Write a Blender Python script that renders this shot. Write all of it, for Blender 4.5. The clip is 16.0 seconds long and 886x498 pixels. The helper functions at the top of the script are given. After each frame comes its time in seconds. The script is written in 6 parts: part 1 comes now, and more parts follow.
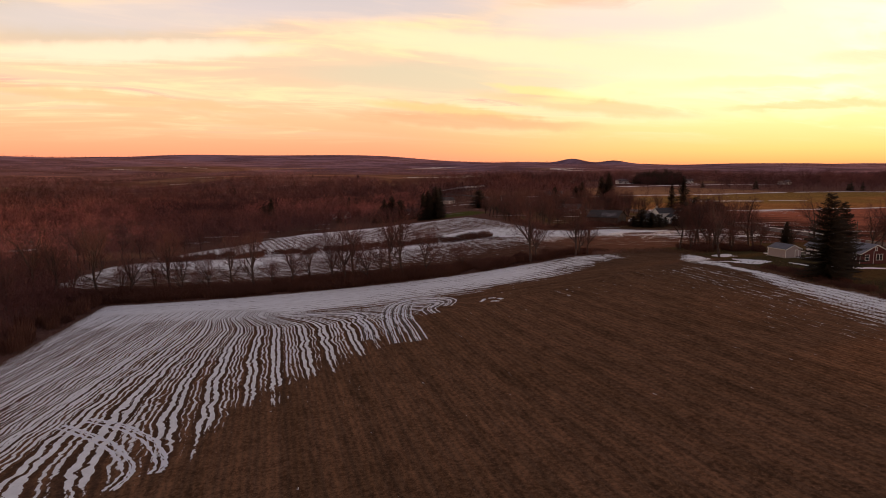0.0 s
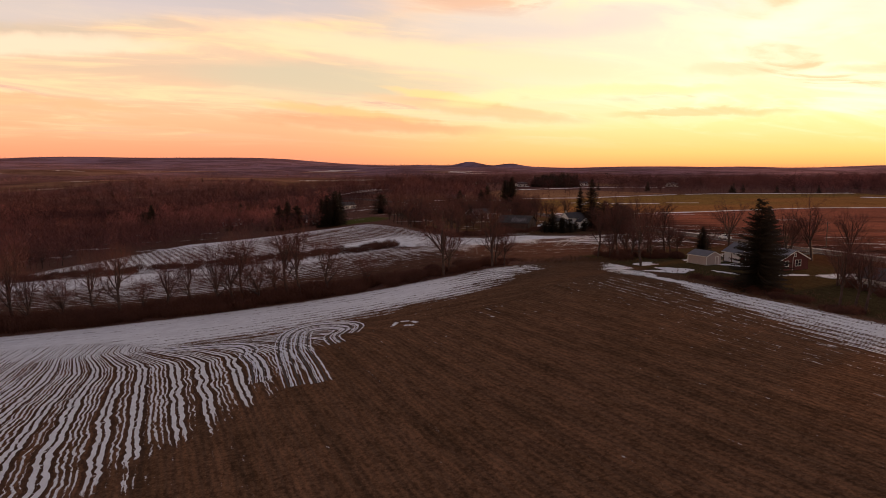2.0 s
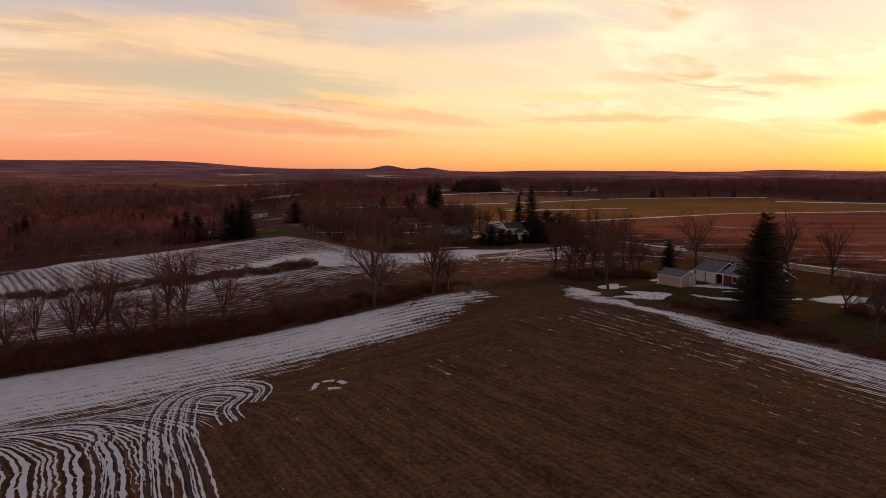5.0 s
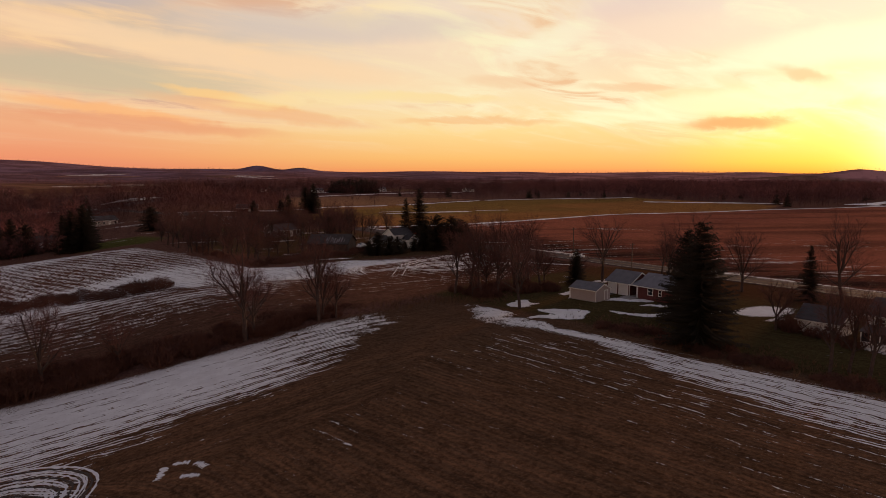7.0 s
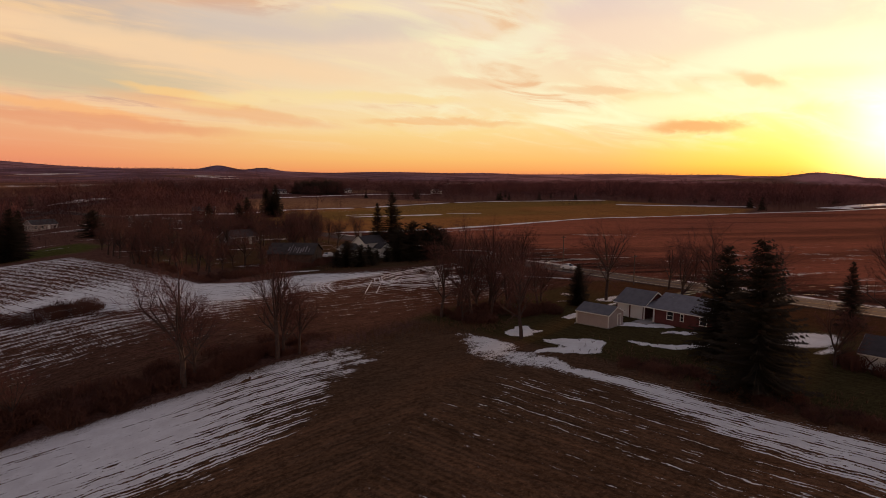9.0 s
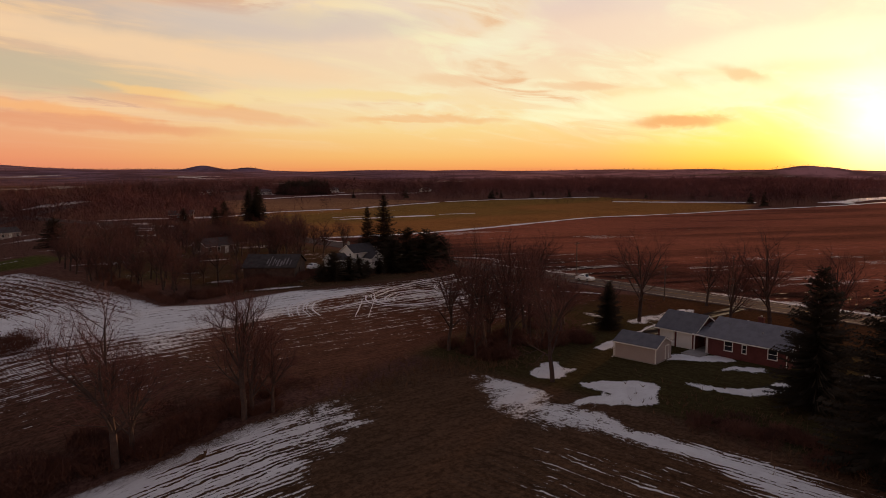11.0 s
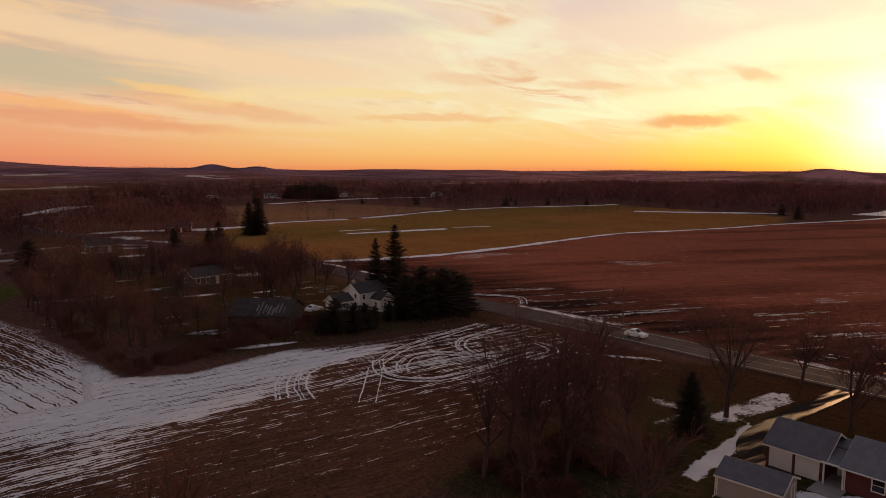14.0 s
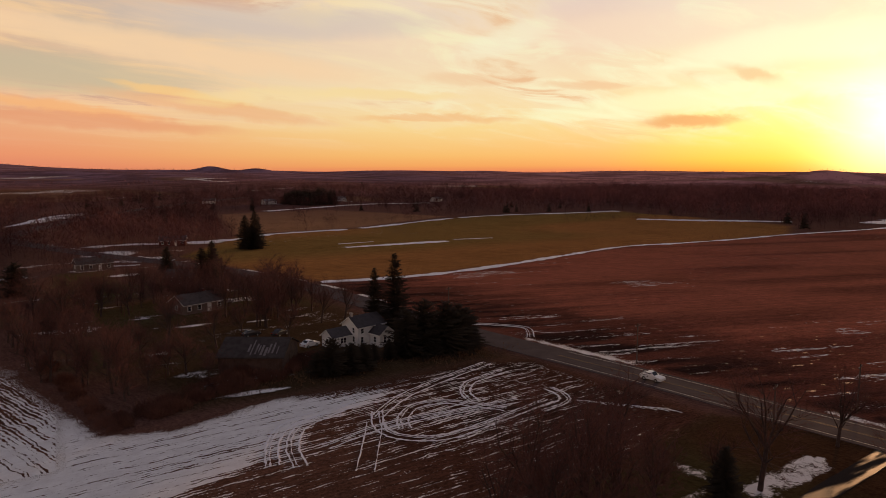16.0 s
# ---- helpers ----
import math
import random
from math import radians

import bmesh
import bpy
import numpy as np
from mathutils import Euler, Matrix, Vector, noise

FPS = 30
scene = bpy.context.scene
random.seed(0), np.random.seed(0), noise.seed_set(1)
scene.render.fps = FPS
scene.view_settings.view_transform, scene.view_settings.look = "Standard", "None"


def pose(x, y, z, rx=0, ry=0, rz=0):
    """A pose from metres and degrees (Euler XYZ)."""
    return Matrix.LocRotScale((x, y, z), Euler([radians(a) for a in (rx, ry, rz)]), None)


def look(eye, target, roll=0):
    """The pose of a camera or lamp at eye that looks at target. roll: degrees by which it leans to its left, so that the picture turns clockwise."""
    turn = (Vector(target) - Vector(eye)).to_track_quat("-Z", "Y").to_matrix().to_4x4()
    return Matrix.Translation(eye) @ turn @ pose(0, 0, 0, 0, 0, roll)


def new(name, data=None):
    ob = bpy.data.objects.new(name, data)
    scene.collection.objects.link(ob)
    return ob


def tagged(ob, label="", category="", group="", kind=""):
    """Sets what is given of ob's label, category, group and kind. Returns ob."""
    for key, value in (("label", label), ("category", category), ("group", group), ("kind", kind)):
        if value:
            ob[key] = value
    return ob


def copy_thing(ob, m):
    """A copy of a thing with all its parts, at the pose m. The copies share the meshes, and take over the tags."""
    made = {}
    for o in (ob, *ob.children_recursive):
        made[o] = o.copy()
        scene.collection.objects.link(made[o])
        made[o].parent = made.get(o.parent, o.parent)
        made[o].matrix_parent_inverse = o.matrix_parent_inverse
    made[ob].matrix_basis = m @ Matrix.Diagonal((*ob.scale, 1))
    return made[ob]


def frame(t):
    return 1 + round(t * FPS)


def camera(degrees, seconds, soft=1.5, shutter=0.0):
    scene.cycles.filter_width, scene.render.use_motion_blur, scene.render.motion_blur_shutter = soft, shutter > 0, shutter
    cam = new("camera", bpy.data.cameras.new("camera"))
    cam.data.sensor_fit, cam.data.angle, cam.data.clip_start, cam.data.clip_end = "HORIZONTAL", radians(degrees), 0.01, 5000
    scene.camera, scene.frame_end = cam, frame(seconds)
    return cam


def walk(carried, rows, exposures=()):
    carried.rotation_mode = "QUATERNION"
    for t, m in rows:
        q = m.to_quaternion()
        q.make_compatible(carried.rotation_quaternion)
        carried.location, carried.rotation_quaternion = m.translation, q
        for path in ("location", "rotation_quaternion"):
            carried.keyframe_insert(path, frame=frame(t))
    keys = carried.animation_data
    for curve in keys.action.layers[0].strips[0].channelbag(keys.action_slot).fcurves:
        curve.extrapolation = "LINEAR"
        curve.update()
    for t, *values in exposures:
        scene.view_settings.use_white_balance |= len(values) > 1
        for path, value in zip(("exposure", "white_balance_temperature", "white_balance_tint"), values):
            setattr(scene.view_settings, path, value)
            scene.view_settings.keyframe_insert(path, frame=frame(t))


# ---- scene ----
cam = camera(68.5, 16.0, soft=0.65)
PATH = [
    (0, (-0.025, -0.054, 21.303), (-0.01, 9.871, 20.068), -0.15),
    (0.5, (-0.229, 3.953, 21.356), (0.511, 13.848, 20.116), -0.17),
    (1, (-0.463, 8.071, 21.406), (0.602, 17.941, 20.176), -0.18),
    (1.5, (-0.591, 12.354, 21.454), (0.714, 22.194, 20.244), -0.17),
    (2, (-0.678, 16.735, 21.505), (0.862, 26.545, 20.31), -0.16),
    (2.5, (-0.67, 21.216, 21.591), (1.255, 30.956, 20.406), -0.17),
    (3, (-0.557, 25.766, 21.698), (1.623, 35.456, 20.528), -0.16),
    (3.2, (-0.42, 27.612, 21.719), (1.795, 37.297, 20.569), -0.16),
    (5.5, (2.033, 48.907, 22.166), (5.368, 58.267, 21.026), -0.02),
    (6, (2.782, 53.662, 22.254), (7.167, 62.577, 21.124), -0.06),
    (6.5, (3.771, 58.359, 22.383), (8.311, 67.199, 21.248), -0.06),
    (7, (4.975, 62.989, 22.513), (9.51, 71.829, 21.378), -0.02),
    (7.5, (6.281, 67.566, 22.639), (10.876, 76.376, 21.504), 0.07),
    (8, (7.688, 72.134, 22.751), (12.398, 80.879, 21.621), 0.15),
    (8.5, (9.22, 76.705, 22.836), (14.04, 85.39, 21.711), 0.23),
    (9, (10.872, 81.197, 22.837), (15.882, 89.782, 21.717), 0.27),
    (9.2, (11.585, 82.986, 22.855), (16.665, 91.526, 21.735), 0.29),
    (11.3, (19.458, 101.33, 23.746), (24.618, 109.815, 22.586), -0.43),
    (11.5, (20.246, 103.048, 23.879), (25.401, 111.543, 22.724), -0.40),
    (12, (22.233, 107.353, 24.752), (27.343, 115.873, 23.617), -0.32),
    (12.5, (24.245, 111.368, 25.841), (29.34, 119.898, 24.696), -0.24),
    (13, (25.985, 114.989, 27.055), (31.065, 123.524, 25.9), -0.16),
    (13.5, (27.405, 118.024, 28.389), (32.47, 126.569, 27.224), -0.09),
    (14, (28.629, 120.578, 29.841), (33.674, 129.133, 28.661), -0.08),
    (14.5, (29.672, 122.794, 31.335), (34.722, 131.344, 30.155), -0.13),
    (15, (30.624, 124.702, 32.808), (35.669, 133.257, 31.613), -0.18),
    (15.5, (31.456, 126.323, 34.167), (36.496, 134.873, 32.967), -0.21),
    (16, (32.108, 127.787, 35.279), (37.163, 136.337, 34.104), -0.21),
]
walk(cam, [(t, look(eye, target, roll)) for t, eye, target, roll in PATH],
     exposures=[(0.0, 0.40), (2.5, 0.24), (5.5, -0.02), (7.0, -0.12), (16.0, -0.20)])

# ---- sky and sun ----
SUN_AZ, SUN_EL = radians(65.2), radians(3.0)
SUN_DIR = Vector((math.sin(SUN_AZ) * math.cos(SUN_EL), math.cos(SUN_AZ) * math.cos(SUN_EL), math.sin(SUN_EL)))


def lin(r, g, b):
    """Linear colour from 0-255 display values."""
    return tuple(((c / 255 + 0.055) / 1.055) ** 2.4 if c > 10 else c / 255 / 12.92 for c in (r, g, b))


class Nodes:
    """Short node-graph writing."""

    def __init__(self, tree):
        self.t = tree
        tree.nodes.clear()

    def n(self, kind, **kw):
        node = self.t.nodes.new(kind)
        for k, v in kw.items():
            if k == "op":
                node.operation = v
            elif k == "blend":
                node.blend_type = v
            elif k == "data":
                node.data_type = v
            elif k == "attr":
                node.attribute_name = v
        return node

    def put(self, sock, v):
        if isinstance(v, bpy.types.NodeSocket):
            self.t.links.new(v, sock)
        elif isinstance(v, (tuple, list)) and len(v) == 3 and sock.type == "RGBA":
            sock.default_value = (*v, 1)
        else:
            sock.default_value = v

    def math(self, op, a, b=0.0, c=0.0, clamp=False):
        m = self.n("ShaderNodeMath", op=op)
        m.use_clamp = clamp
        for s, v in zip(m.inputs, (a, b, c)):
            self.put(s, v)
        return m.outputs[0]

    def vec(self, op, a, b):
        m = self.n("ShaderNodeVectorMath", op=op)
        self.put(m.inputs[0], a)
        self.put(m.inputs[1], b)
        return m.outputs["Value"] if op == "DOT_PRODUCT" else m.outputs[0]

    def mix(self, f, a, b, blend="MIX"):
        m = self.n("ShaderNodeMix", data="RGBA", blend=blend)
        self.put(m.inputs[0], f)
        self.put(m.inputs[6], a)
        self.put(m.inputs[7], b)
        return m.outputs[2]

    def noise(self, vec, scale, detail=4.0, rough=0.55, distort=0.0):
        m = self.n("ShaderNodeTexNoise")
        if vec is not None:
            self.put(m.inputs["Vector"], vec)
        self.put(m.inputs["Scale"], scale)
        self.put(m.inputs["Detail"], detail)
        self.put(m.inputs["Roughness"], rough)
        self.put(m.inputs["Distortion"], distort)
        return m.outputs["Fac"]

    def ramp(self, f, stops):
        m = self.n("ShaderNodeValToRGB")
        self.put(m.inputs[0], f)
        e = m.color_ramp.elements
        while len(e) < len(stops):
            e.new(0.5)
        for el, (p, c) in zip(e, stops):
            el.position, el.color = p, (*c, 1)
        return m.outputs[0]

    def smooth(self, v, a, b, lo=0.0, hi=1.0):
        m = self.n("ShaderNodeMapRange")
        m.interpolation_type = "SMOOTHSTEP"
        for s, x in zip(m.inputs, (v, a, b, lo, hi)):
            self.put(s, x)
        return m.outputs[0]


world = bpy.data.worlds.new("sunset_sky")
scene.world = world
world.use_nodes = True
w = Nodes(world.node_tree)
d = w.n("ShaderNodeTexCoord").outputs["Generated"]
sep = w.n("ShaderNodeSeparateXYZ")
w.put(sep.inputs[0], d)
dx, dy, dz = sep.outputs
# elevation, 0 at the horizon and 1 at thirty degrees up
up = w.math("DIVIDE", dz, 0.5, clamp=True)
flat = w.n("ShaderNodeCombineXYZ")
w.put(flat.inputs[0], dx)
w.put(flat.inputs[1], dy)
flatn = w.n("ShaderNodeVectorMath", op="NORMALIZE")
w.put(flatn.inputs[0], flat.outputs[0])
# 1 towards the sun's bearing, falling away from it
az = w.vec("DOT_PRODUCT", flatn.outputs[0], (math.sin(SUN_AZ), math.cos(SUN_AZ), 0))
sd = w.vec("DOT_PRODUCT", d, tuple(SUN_DIR))
# clear sky away from the sun, on either side of it, and round it
away = w.ramp(up, [(0.0, lin(230, 130, 108)), (0.05, lin(243, 152, 112)), (0.14, lin(244, 176, 132)), (0.24, lin(226, 186, 150)),
                   (0.36, lin(200, 180, 158)), (0.48, lin(182, 172, 166)), (0.62, lin(158, 148, 152)), (1.0, lin(112, 108, 120))])
mid = w.ramp(up, [(0.0, lin(236, 132, 94)), (0.018, lin(251, 170, 98)), (0.05, lin(254, 194, 114)), (0.13, lin(255, 220, 150)), (0.26, lin(254, 228, 184)),
                  (0.4, lin(250, 218, 190)), (0.5, lin(236, 212, 200)), (0.64, lin(170, 157, 156)), (1.0, lin(112, 108, 120))])
near = w.ramp(up, [(0.0, lin(255, 150, 50)), (0.035, lin(255, 206, 76)), (0.09, lin(255, 236, 118)), (0.16, lin(255, 242, 158)), (0.3, lin(255, 242, 198)),
                   (0.42, lin(254, 232, 206)), (0.52, lin(250, 228, 212)), (0.66, lin(186, 172, 164)), (1.0, lin(112, 108, 120))])
base = w.mix(w.smooth(az, 0.30, 0.86), away, mid)
base = w.mix(w.smooth(az, 0.925, 0.999), base, near)
# clouds lie in a sheet overhead, drawn out in long bands that run towards the sunset
inv = w.math("DIVIDE", 1.0, w.math("ADD", w.math("MAXIMUM", dz, 0.0), 0.10))
pl = w.n("ShaderNodeCombineXYZ")
w.put(pl.inputs[0], w.math("MULTIPLY", dx, inv))
w.put(pl.inputs[1], w.math("MULTIPLY", dy, inv))
BAND = radians(72)
sheet = w.n("ShaderNodeCombineXYZ")
w.put(sheet.inputs[0], w.math("MULTIPLY", w.vec("DOT_PRODUCT", pl.outputs[0], (math.sin(BAND), math.cos(BAND), 0)), 0.42))
w.put(sheet.inputs[1], w.math("MULTIPLY", w.vec("DOT_PRODUCT", pl.outputs[0], (-math.cos(BAND), math.sin(BAND), 0)), 0.95))
sheet.inputs[2].default_value = 3.7
c1 = w.noise(sheet.outputs[0], 1.0, 6.0, 0.55, 0.9)
c2 = w.noise(sheet.outputs[0], 2.2, 7.0, 0.60, 1.4)
veil = w.smooth(c1, 0.40, 0.66)
wisp = w.math("MULTIPLY", w.smooth(c2, 0.46, 0.66), w.smooth(c1, 0.34, 0.56))
dark = w.math("MULTIPLY", w.smooth(c2, 0.52, 0.38, 0.0, 1.0), w.smooth(c1, 0.52, 0.66))
peach = w.mix(w.smooth(az, 0.35, 0.9), lin(250, 200, 158), lin(255, 236, 196))
bright = w.mix(w.smooth(az, 0.55, 0.97), lin(255, 212, 160), lin(255, 255, 212))
dim = w.mix(w.smooth(az, 0.3, 0.95), lin(206, 160, 146), lin(240, 182, 132))
show = w.math("MULTIPLY", w.smooth(dz, 0.025, 0.10), w.smooth(dz, 0.36, 0.26))
sky = w.mix(w.math("MULTIPLY", w.math("MULTIPLY", veil, 0.80), show), base, peach)
sky = w.mix(w.math("MULTIPLY", w.math("MULTIPLY", wisp, 0.75), show), sky, bright)
sky = w.mix(w.math("MULTIPLY", w.math("MULTIPLY", dark, 0.75), show), sky, dim)
# single clouds and clear gaps: bearing, elevation, half width, half height (degrees), slope, colour, strength
bear = w.math("MULTIPLY", w.math("ARCTAN2", dx, dy), 180 / math.pi)
elev = w.math("MULTIPLY", w.math("ARCSINE", dz), 180 / math.pi)
fray = w.math("MULTIPLY", w.math("SUBTRACT", c2, 0.5), 5.5)
fray2 = w.math("MULTIPLY", w.math("SUBTRACT", w.noise(d, 24.0, 4.0, 0.55, 0.4), 0.5), 2.6)
for b0, e0, wb, we, sl, colour, k in (
        (18, 12.2, 14, 1.6, 0.02, lin(212, 198, 188), 0.55), (0, 7.4, 13, 1.7, -0.04, lin(204, 190, 160), 0.7), (-24, 11.6, 15, 1.5, 0.10, lin(206, 190, 184), 0.75),
        (-9, 13.3, 15, 1.4, 0.02, lin(200, 184, 182), 0.75), (8, 9.7, 20, 1.25, -0.11, lin(255, 216, 172), 0.8), (-24, 9.0, 13, 0.9, 0.08, lin(255, 222, 188), 0.7),
        (1, 4.9, 8, 0.55, -0.10, lin(255, 186, 126), 0.9), (2, 4.0, 12, 0.7, -0.05, lin(238, 158, 116), 0.7), (9.5, 6.2, 6, 0.5, -0.16, lin(255, 206, 138), 0.9), (12, 5.2, 10, 0.7, -0.12, lin(244, 178, 128), 0.6),
        (-26, 5.4, 12, 0.6, -0.06, lin(252, 176, 128), 0.7), (51.2, 4.0, 4.2, 0.62, 0.0, lin(238, 170, 112), 0.95), (56.4, 7.1, 3.4, 0.65, -0.42, lin(236, 196, 150), 0.8), (33, 7.8, 4.6, 0.6, -0.05, lin(246, 196, 150), 0.5),
        (43, 7.2, 4.5, 0.4, -0.05, lin(246, 192, 146), 0.55), (52, 5.8, 16, 1.1, 0.08, lin(255, 255, 205), 0.75), (36, 11, 4.5, 1.3, 0.25, lin(255, 250, 214), 0.5), (59, 9.5, 10, 1.6, 0.05, lin(255, 255, 216), 0.7),
        (47, 11.2, 9, 1.7, 0.0, lin(254, 226, 198), 0.6), (26, 6.6, 7, 0.5, -0.03, lin(255, 224, 160), 0.7), (16, 6.3, 8, 0.8, 0.05, lin(255, 228, 164), 0.5), (30, 4.6, 8, 0.45, 0.0, lin(248, 184, 124), 0.6)):
    db = w.math("SUBTRACT", bear, b0)
    u = w.math("DIVIDE", w.math("ADD", db, w.math("MULTIPLY", fray, 0.7)), wb)
    v = w.math("DIVIDE", w.math("ADD", w.math("SUBTRACT", w.math("SUBTRACT", elev, e0), w.math("MULTIPLY", db, sl)), w.math("ADD", w.math("MULTIPLY", fray, 0.16), w.math("MULTIPLY", fray2, 0.30))), we)
    q = w.math("ADD", w.math("MULTIPLY", u, u), w.math("MULTIPLY", v, v))
    sky = w.mix(w.math("MULTIPLY", w.smooth(q, 1.25, 0.1), k), sky, colour)
glow = w.math("POWER", w.math("MAXIMUM", sd, 0.0), 420.0)
glow2 = w.math("POWER", w.math("MAXIMUM", sd, 0.0), 40.0)
gl = w.mix(1.0, w.mix(glow, (0, 0, 0), (1.5, 1.35, 0.8)), w.mix(glow2, (0, 0, 0), (0.10, 0.10, 0.03)), "ADD")
sky = w.mix(1.0, sky, gl, "ADD")
ground_side = w.smooth(dz, -0.05, 0.0)
sky = w.mix(ground_side, (0.05, 0.035, 0.03), sky)
nish = w.n("ShaderNodeTexSky")
nish.sky_type, nish.sun_disc, nish.sun_elevation, nish.sun_rotation = "NISHITA", False, SUN_EL, SUN_AZ
bg1, bg2, addb, out = w.n("ShaderNodeBackground"), w.n("ShaderNodeBackground"), w.n("ShaderNodeAddShader"), w.n("ShaderNodeOutputWorld")
w.put(bg1.inputs[0], sky)
bg1.inputs[1].default_value = 1.03
w.put(bg2.inputs[0], nish.outputs[0])
bg2.inputs[1].default_value = 0.012
for a, b in ((bg1.outputs[0], addb.inputs[0]), (bg2.outputs[0], addb.inputs[1]), (addb.outputs[0], out.inputs[0])):
    w.t.links.new(a, b)

sun = new("sun", bpy.data.lights.new("sun", "SUN"))
sun.data.energy, sun.data.angle, sun.data.color = 3.0, radians(4), (1.0, 0.50, 0.23)
sun.matrix_world = look(SUN_DIR * 100, (0, 0, 0))

# ---- materials ----


def mat(name, base, rough=0.8, var=0.25, scale=3.0, fine=30.0, bump=0.2, metal=0.0, second=None, per="", spec=0.4, emit=None):
    """A surface of one colour with broad stains, fine grain and relief; per: 'object' or 'island' varies it from piece to piece."""
    m = bpy.data.materials.new(name)
    m.use_nodes = True
    k = Nodes(m.node_tree)
    p = k.n("ShaderNodeTexCoord").outputs["Object"]
    broad, grain = k.noise(p, scale, 5, 0.6), k.noise(p, fine, 3, 0.6)
    second = second or tuple(c * 0.55 for c in base)
    col = k.mix(k.math("MULTIPLY", k.smooth(broad, 0.35, 0.7), min(1.0, var * 2.2)), base, second)
    f = k.math("ADD", 1 - var / 2, k.math("MULTIPLY", grain, var))
    if per:
        rnd = k.n("ShaderNodeObjectInfo").outputs["Random"] if per == "object" else k.n("ShaderNodeNewGeometry").outputs["Random Per Island"]
        f = k.math("MULTIPLY", f, k.math("ADD", 0.7, k.math("MULTIPLY", rnd, 0.6)))
    col = k.mix(1.0, col, f, "MULTIPLY")
    b = k.n("ShaderNodeBsdfPrincipled")
    k.put(b.inputs["Base Color"], col)
    k.put(b.inputs["Roughness"], k.math("ADD", rough - 0.08, k.math("MULTIPLY", broad, 0.16)))
    b.inputs["Metallic"].default_value = metal
    b.inputs["Specular IOR Level"].default_value = spec
    if bump:
        bu = k.n("ShaderNodeBump")
        bu.inputs["Strength"].default_value = bump
        bu.inputs["Distance"].default_value = 0.03
        k.put(bu.inputs["Height"], grain)
        k.put(b.inputs["Normal"], bu.outputs[0])
    if emit:
        k.put(b.inputs["Emission Color"], emit[0])
        b.inputs["Emission Strength"].default_value = emit[1]
    k.t.links.new(b.outputs[0], k.n("ShaderNodeOutputMaterial").inputs[0])
    return m


def toned(name, dark, light, rough=0.9):
    """Twigs and needles: a colour between two, by the tone of each tree and by the piece."""
    m = bpy.data.materials.new(name)
    m.use_nodes = True
    k = Nodes(m.node_tree)
    tone = k.n("ShaderNodeAttribute", attr="tone").outputs["Fac"]
    rnd = k.n("ShaderNodeNewGeometry").outputs["Random Per Island"]
    ob = k.n("ShaderNodeObjectInfo").outputs["Random"]
    f = k.math("ADD", k.math("MULTIPLY", tone, 0.7), k.math("ADD", k.math("MULTIPLY", rnd, 0.25), k.math("MULTIPLY", ob, 0.2)), clamp=True)
    b = k.n("ShaderNodeBsdfPrincipled")
    k.put(b.inputs["Base Color"], k.mix(f, dark, light))
    b.inputs["Roughness"].default_value = rough
    b.inputs["Specular IOR Level"].default_value = 0.0
    k.t.links.new(b.outputs[0], k.n("ShaderNodeOutputMaterial").inputs[0])
    return m


